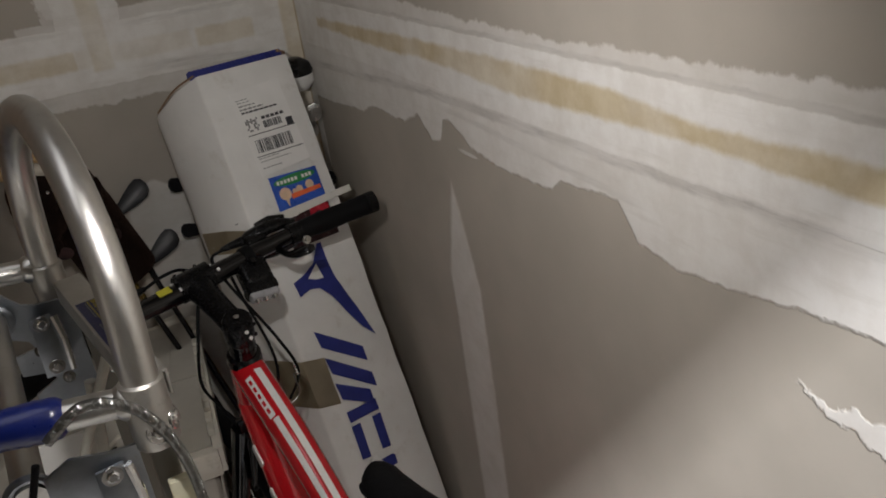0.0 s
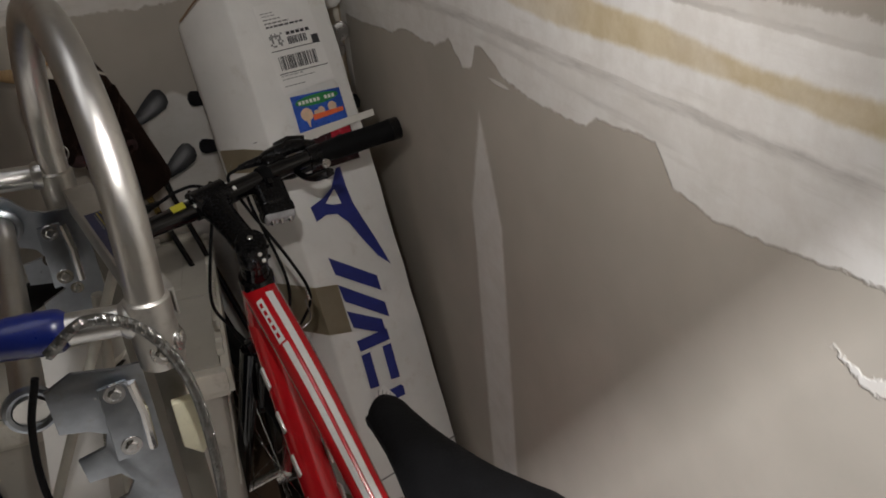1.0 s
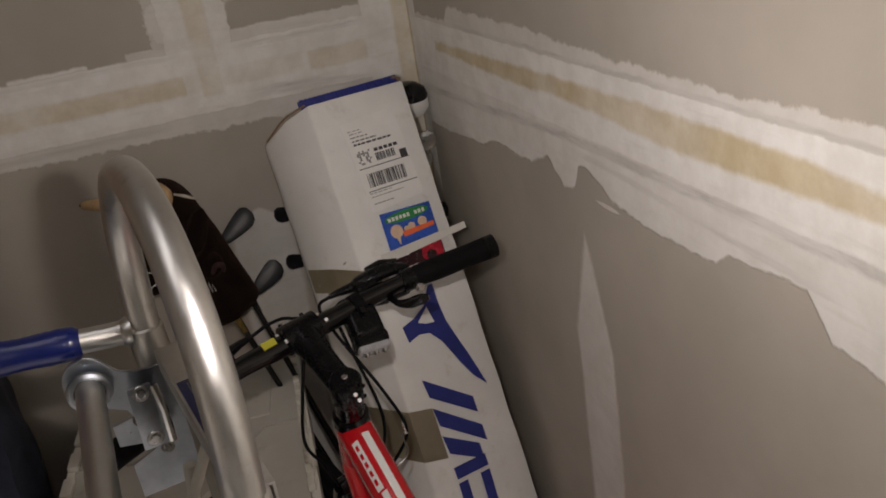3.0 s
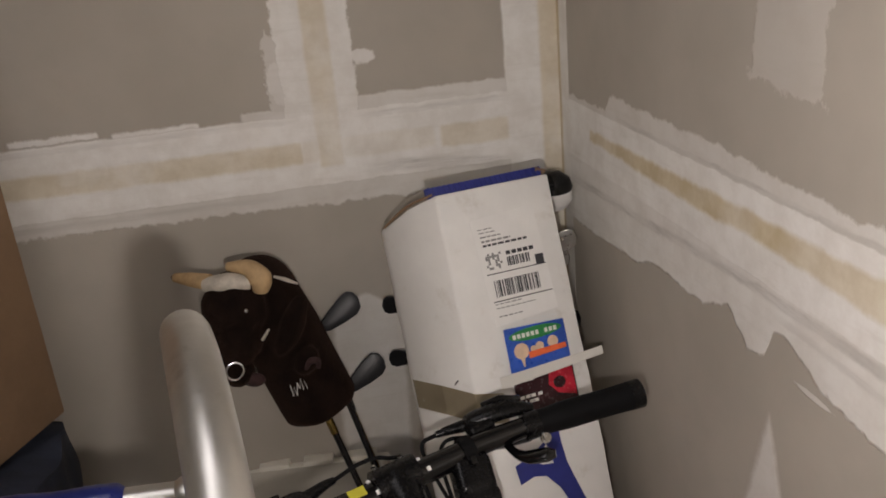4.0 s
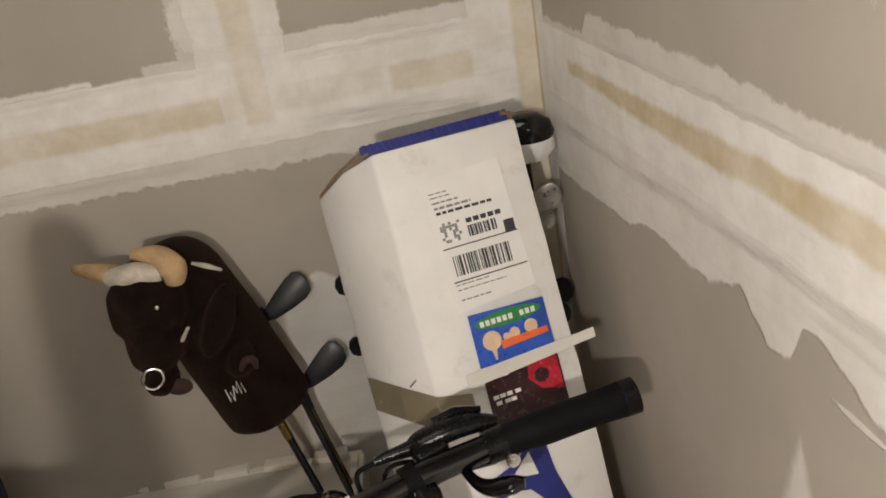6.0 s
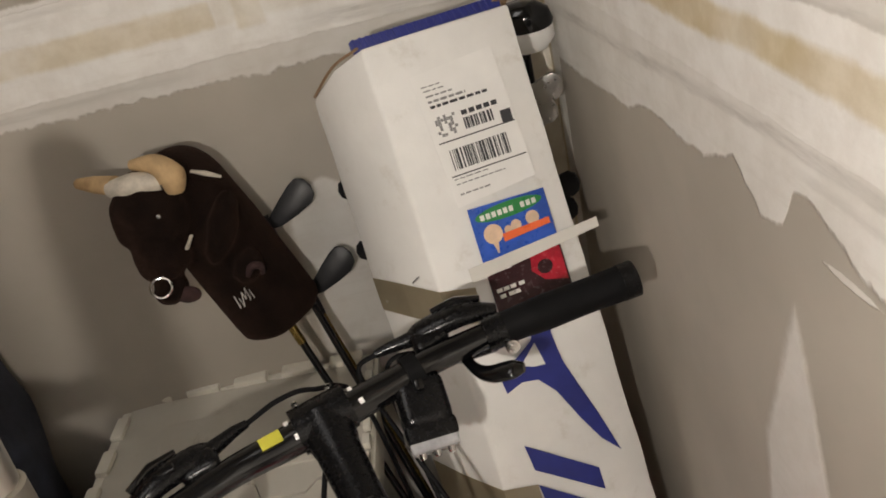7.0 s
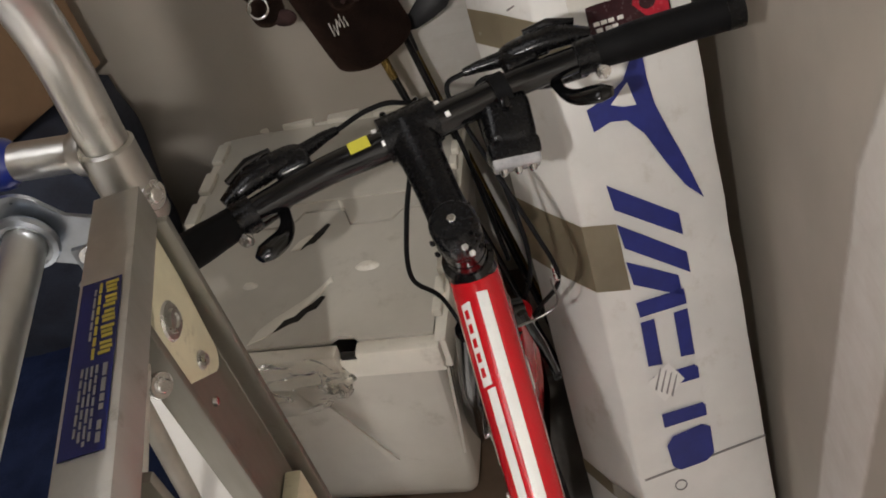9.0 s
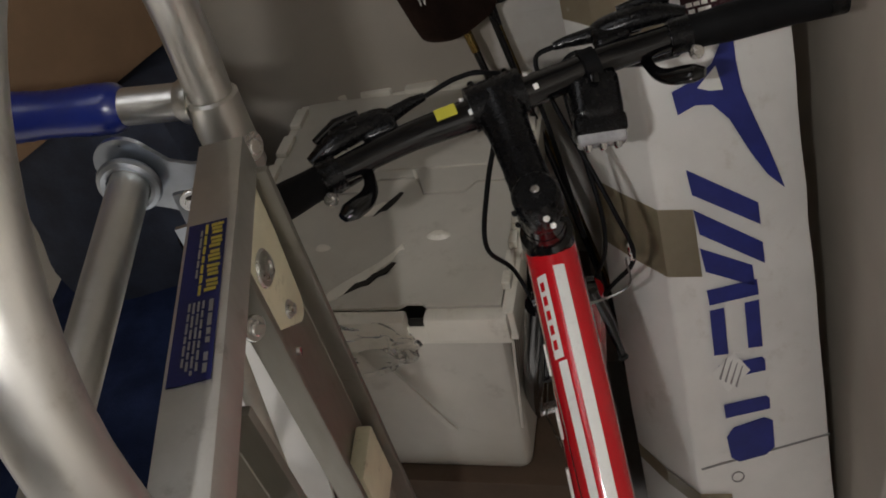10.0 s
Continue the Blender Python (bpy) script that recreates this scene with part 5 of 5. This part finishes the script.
def build_iron(head, grip_end, toe, material, shaft, label, size=1.0):
    head, grip_end = Vector(head), Vector(grip_end)
    way = (head - grip_end).normalized()
    t = thing("golf_iron", grip_end, label, "golf club", "golf clubs in the corner")
    part("head", iron_head(head, way, toe, material, size), material, t, "forged iron head")
    part("shaft", rod(grip_end + way * 0.27, head - way * 0.05, 0.0048), shaft, t)
    part("grip", sweep([grip_end, grip_end + way * 0.02, grip_end + way * 0.27], [0.013, 0.0135, 0.0085], 12), BLACK_RUBBER, t)
    return t


build_iron((-0.422, -0.030, 0.972), (-0.165, -0.372, 0.0), (1.0, 0.06, 0.30), IRON_DARK, BLACK_GLOSS, "dark iron golf club leaning head up against the wall", 1.0)
build_iron((-0.396, -0.046, 0.868), (-0.158, -0.365, 0.0), (1.0, 0.03, 0.26), IRON_DARK, GOLD_SHAFT, "dark iron golf club with a gold shaft leaning head up", 1.0)
for head, toe, z in (((-0.262, -0.030, 0.985), (-1, -0.35, 0.1), 0.0), ((-0.262, -0.035, 0.895), (-1, -0.35, 0.1), 0.0)):
    build_iron(head, (-0.16, -0.06, 0.0), toe, IRON_DARK, BLACK_GLOSS, "dark iron golf club standing behind the white carton", 0.72)
for head, toe, mat, size in (((-0.076, -0.072, 1.062), (1, -0.30, 0.26), IRON_BRIGHT, 0.88), ((-0.078, -0.060, 1.026), (1, -0.30, 0.26), IRON_BRIGHT, 0.80), ((-0.076, -0.070, 0.925), (1, -0.26, -0.04), IRON_DARK, 0.92), ((-0.078, -0.062, 0.885), (1, -0.26, -0.02), IRON_DARK, 0.88)):
    build_iron(head, (-0.060, -0.040, 0.0), toe, mat, STEEL, "iron golf club standing head up behind the carton", size)


def build_wood():
    head, end = Vector((-0.030, -0.030, 1.135)), Vector((-0.035, -0.03, 0.0))
    t = thing("golf_driver", end, "golf driver with a black and white head standing in the corner", "golf club", "golf clubs in the corner")
    m = pose(-0.040, -0.048, 1.135, 10, 0, -20)
    prof = [(0.0, 0.026), (0.020, 0.024), (0.034, 0.014), (0.038, 0.0), (0.036, -0.006)]
    part("head", joined(spin(prof, m @ Matrix.Diagonal((1.0, 0.62, 1, 1)), 28), rod((-0.04, -0.034, 1.05), (-0.042, -0.04, 1.13), 0.007)), BLACK_GLOSS, t, "glossy black crown")
    part("sole", spin([(0.0362, -0.006), (0.037, -0.022), (0.026, -0.036), (0.0, -0.040)], m @ Matrix.Diagonal((1.0, 0.62, 1, 1)), 28), PAPER, t, "white lower half of the head")
    part("shaft", rod((-0.036, -0.030, 0.26), (-0.040, -0.034, 1.06), 0.0045), BLACK_GLOSS, t)
    part("grip", sweep([end, end + Vector((0, 0, 0.27))], [0.0135, 0.009], 12), BLACK_RUBBER, t)


build_wood()


# ---------------------------------------------------------------- the plush head cover on its club
def blob(pieces, res=4, rough=0.0, seed=0.0):
    """Rounded lumps: (centre, three half sizes, turn) each, merged in one mesh."""
    many = []
    for c, s, turn in pieces:
        bm = bmesh.new()
        bmesh.ops.create_icosphere(bm, subdivisions=res, radius=1)
        for v in bm.verts:
            v.co *= 1 + rough * noise.noise(v.co * 2.4 + Vector((seed, c[0] * 9, c[2] * 7)))
        bmesh.ops.transform(bm, matrix=Matrix.Translation(c) @ turn @ Matrix.Diagonal((*s, 1)), verts=bm.verts)
        many.append(smooth(bm, 60))
    return joined(*many)


def build_cover():
    top, low = Vector((-0.500, -0.080, 1.078)), Vector((-0.428, -0.088, 0.852))
    axis = (low - top).normalized()
    m = aimed(lerp(top, low, 0.5), axis, (1, 0, 0))
    t = thing("plush_head_cover", low, "dark brown plush golf head cover with tan horns on a club", "head cover")
    # barrel of the cover, opened at its lower end
    sec = [(0.0, -0.140), (0.010, -0.1395), (0.020, -0.1375), (0.029, -0.1335), (0.037, -0.127), (0.044, -0.118), (0.050, -0.104), (0.054, -0.088), (0.0565, -0.060), (0.058, -0.02), (0.058, 0.04), (0.059, 0.095), (0.058, 0.116), (0.053, 0.123), (0.044, 0.126), (0.0, 0.126)]
    bm = spin(sec, m @ Matrix.Diagonal((1.0, 0.92, 1, 1)), 40)
    for v in bm.verts:
        v.co += (v.co - m.translation).normalized() * 0.004 * noise.noise(v.co * 22)
    snout = lerp(top, low, 0.42) + Vector((-0.058, -0.048, 0.020))
    brow = lerp(top, low, 0.22) + Vector((-0.040, -0.040, 0.020))
    lumps = blob([(brow, (0.046, 0.040, 0.052), Matrix.Rotation(0.4, 4, "Y")),
                  (snout, (0.034, 0.032, 0.044), Matrix.Rotation(0.2, 4, "Y")),
                  (snout + Vector((-0.004, -0.012, -0.048)), (0.022, 0.020, 0.018), Matrix.Rotation(-0.3, 4, "Y")),
                  (lerp(top, low, 0.60) + Vector((0.018, -0.050, 0.012)), (0.018, 0.014, 0.024), Matrix.Rotation(0.5, 4, "Y")),
                  (lerp(top, low, 0.30) + Vector((0.026, -0.050, 0.0)), (0.018, 0.018, 0.050), Matrix.Rotation(0.5, 4, "Y"))], 4, 0.10)
    body = part("plush_body", joined(bm, lumps), PLUSH, t, "dark brown plush body with lumpy face")
    fuse = body.modifiers.new("fuse", "REMESH")
    fuse.mode, fuse.voxel_size, fuse.use_smooth_shade = "VOXEL", 0.0032, True
    ease = body.modifiers.new("ease", "SMOOTH")
    ease.factor, ease.iterations = 0.5, 2
    part("horn", sweep(curve_points([top + Vector((-0.053, -0.035, 0.010)), top + Vector((-0.078, -0.020, 0.012)), top + Vector((-0.102, -0.004, 0.013))], 6), [0.012, 0.0105, 0.0065], 14), HORN, t, "tan felt horn with a dark tip")
    part("horn_tip", sweep([top + Vector((-0.097, -0.0065, 0.0128)), top + Vector((-0.102, -0.004, 0.013)), top + Vector((-0.107, -0.001, 0.013))], [0.0072, 0.0062, 0.002], 12), HORN_DARK, t, "dark horn tip")
    part("forelock", sweep(curve_points([top + Vector((0.004, -0.056, 0.010)), top + Vector((-0.026, -0.054, 0.012)), top + Vector((-0.058, -0.038, 0.008))], 6), [0.012, 0.016, 0.011], 14, flat=0.9), HORN_PALE, t, "pale felt forelock")
    part("horn", sweep(curve_points([top + Vector((0.016, -0.060, -0.004)), top + Vector((0.018, -0.062, 0.014)), top + Vector((0.004, -0.056, 0.030)), top + Vector((-0.024, -0.044, 0.032))], 7), [0.011, 0.0165, 0.0120, 0.006], 14), HORN, t, "curled tan felt horn")
    part("tag", sweep([top + Vector((0.035, -0.040, 0.006)), top + Vector((0.050, -0.042, 0.000)), top + Vector((0.066, -0.040, -0.010))], [0.003, 0.006, 0.003], 8, flat=0.4), HORN_PALE, t, "pale felt ear lining")
    part("tag", sweep([snout + Vector((0.036, -0.028, 0.006)), snout + Vector((0.046, -0.030, 0.020))], [0.005, 0.004], 8, flat=0.5), HORN_PALE, t, "small pale felt patch")
    ear = lerp(top, low, 0.60) + Vector((0.024, -0.062, 0.010))
    part("ear_lining", sweep(curve_points([ear + Vector((-0.008, 0.001, -0.006)), ear + Vector((0.0, -0.003, 0.007)), ear + Vector((0.010, 0.0, 0.004)), ear + Vector((0.010, 0.002, -0.008))], 5), [0.003, 0.0048, 0.0048, 0.003], 10), EAR, t, "dusky pink ear lining")
    part("tongue", blob([(snout + Vector((0.014, -0.022, -0.056)), (0.016, 0.007, 0.011), Matrix.Rotation(0.2, 4, "Y"))], 3), EAR, t, "dusky pink felt tongue")
    part("nose_ring", sweep(ring_path(snout + Vector((-0.008, -0.034, -0.032)), (1, 0.2, 0), (0, 0.2, 1), 0.012), 0.0016, 8), CHROME, t, "small metal ring")
    for e in ((0.018, -0.044, 0.010),):
        part("bead", blob([(brow + Vector(e), (0.003, 0.003, 0.003), Matrix.Identity(4))], 2), CHROME, t)
    sig = lerp(top, low, 0.74) + Vector((-0.012, -0.0555, 0.0))
    zig = [sig + Vector((0.0026 * k - 0.008, -0.0003 * abs(k), ((0.011, -0.009, 0.004, -0.011, 0.008, -0.004)[k % 6]) + 0.0016 * k)) for k in range(10)]
    part("stitching", sweep(zig, 0.0008, 6), THREAD, t, "white stitched flourish")
    # the club inside
    end = Vector((-0.170, -0.360, 0.0))
    way = (end - low).normalized()
    part("shaft", rod(low - way * 0.05, end - way * 0.27, 0.0052), BLACK_GLOSS, t)
    part("shaft_band", rod(low + way * 0.0, low + way * 0.05, 0.0062), GOLD_SHAFT, t)
    part("grip", sweep([end - way * 0.27, end], [0.009, 0.0135], 12), BLACK_RUBBER, t)


build_cover()

# ---------------------------------------------------------------- blanket, bag and brown carton at the side
def cloth(name, boxes, material, label, category, seed, at):
    many = []
    for c, s, yaw in boxes:
        bm = bmesh.new()
        bmesh.ops.create_cube(bm, size=2)
        bmesh.ops.subdivide_edges(bm, edges=list(bm.edges), cuts=14, use_grid_fill=True)
        mm = Matrix.Translation(c) @ Matrix.Rotation(radians(yaw), 4, "Z") @ Matrix.Diagonal((*s, 1))
        for v in bm.verts:
            d = v.co.copy()
            v.co = d * (1 - 0.22 * (max(0, d.length - 1.0)))
        bmesh.ops.transform(bm, matrix=mm, verts=bm.verts)
        for v in bm.verts:
            if v.co.z > 0.02:
                q = v.co * 9 + Vector((seed, 0, 0))
                v.co += Vector((noise.noise(q), noise.noise(q + Vector((7, 0, 0))), noise.noise(q + Vector((0, 9, 0))))) * 0.022
        many.append(smooth(bm, 60))
    ob = part(name, joined(*many), material, None)
    return tagged(ob, label, category)


cloth("navy_blanket", [((-0.955, -0.43, 0.30), (0.20, 0.40, 0.300), 4)], NAVY_CLOTH, "rumpled navy blue blanket heaped on the floor", "blanket", 1.0, None)
cloth("storage_bag", [((-0.930, -0.150, 0.740), (0.140, 0.130, 0.165), 6)], SLATE_CLOTH, "rounded dark slate blue bag on the navy blanket", "bag", 4.0, None)
cb = thing("brown_carton", (-1.0, -0.33, 0.905), "large plain brown carton set on the bag", "carton")
m = pose(-0.838, -0.24, 0.905, 0, 0, -24)
part("body", block((0.40, 0.34, 0.86), m @ pose(-0.20 - 0.03, 0.0, 0.43), 0.004), CARTON_BROWN, cb)
part("flap_edge", block((0.37, 0.004, 0.10), m @ pose(-0.23, -0.173, 0.60), 0.001), CARTON_BROWN, cb)
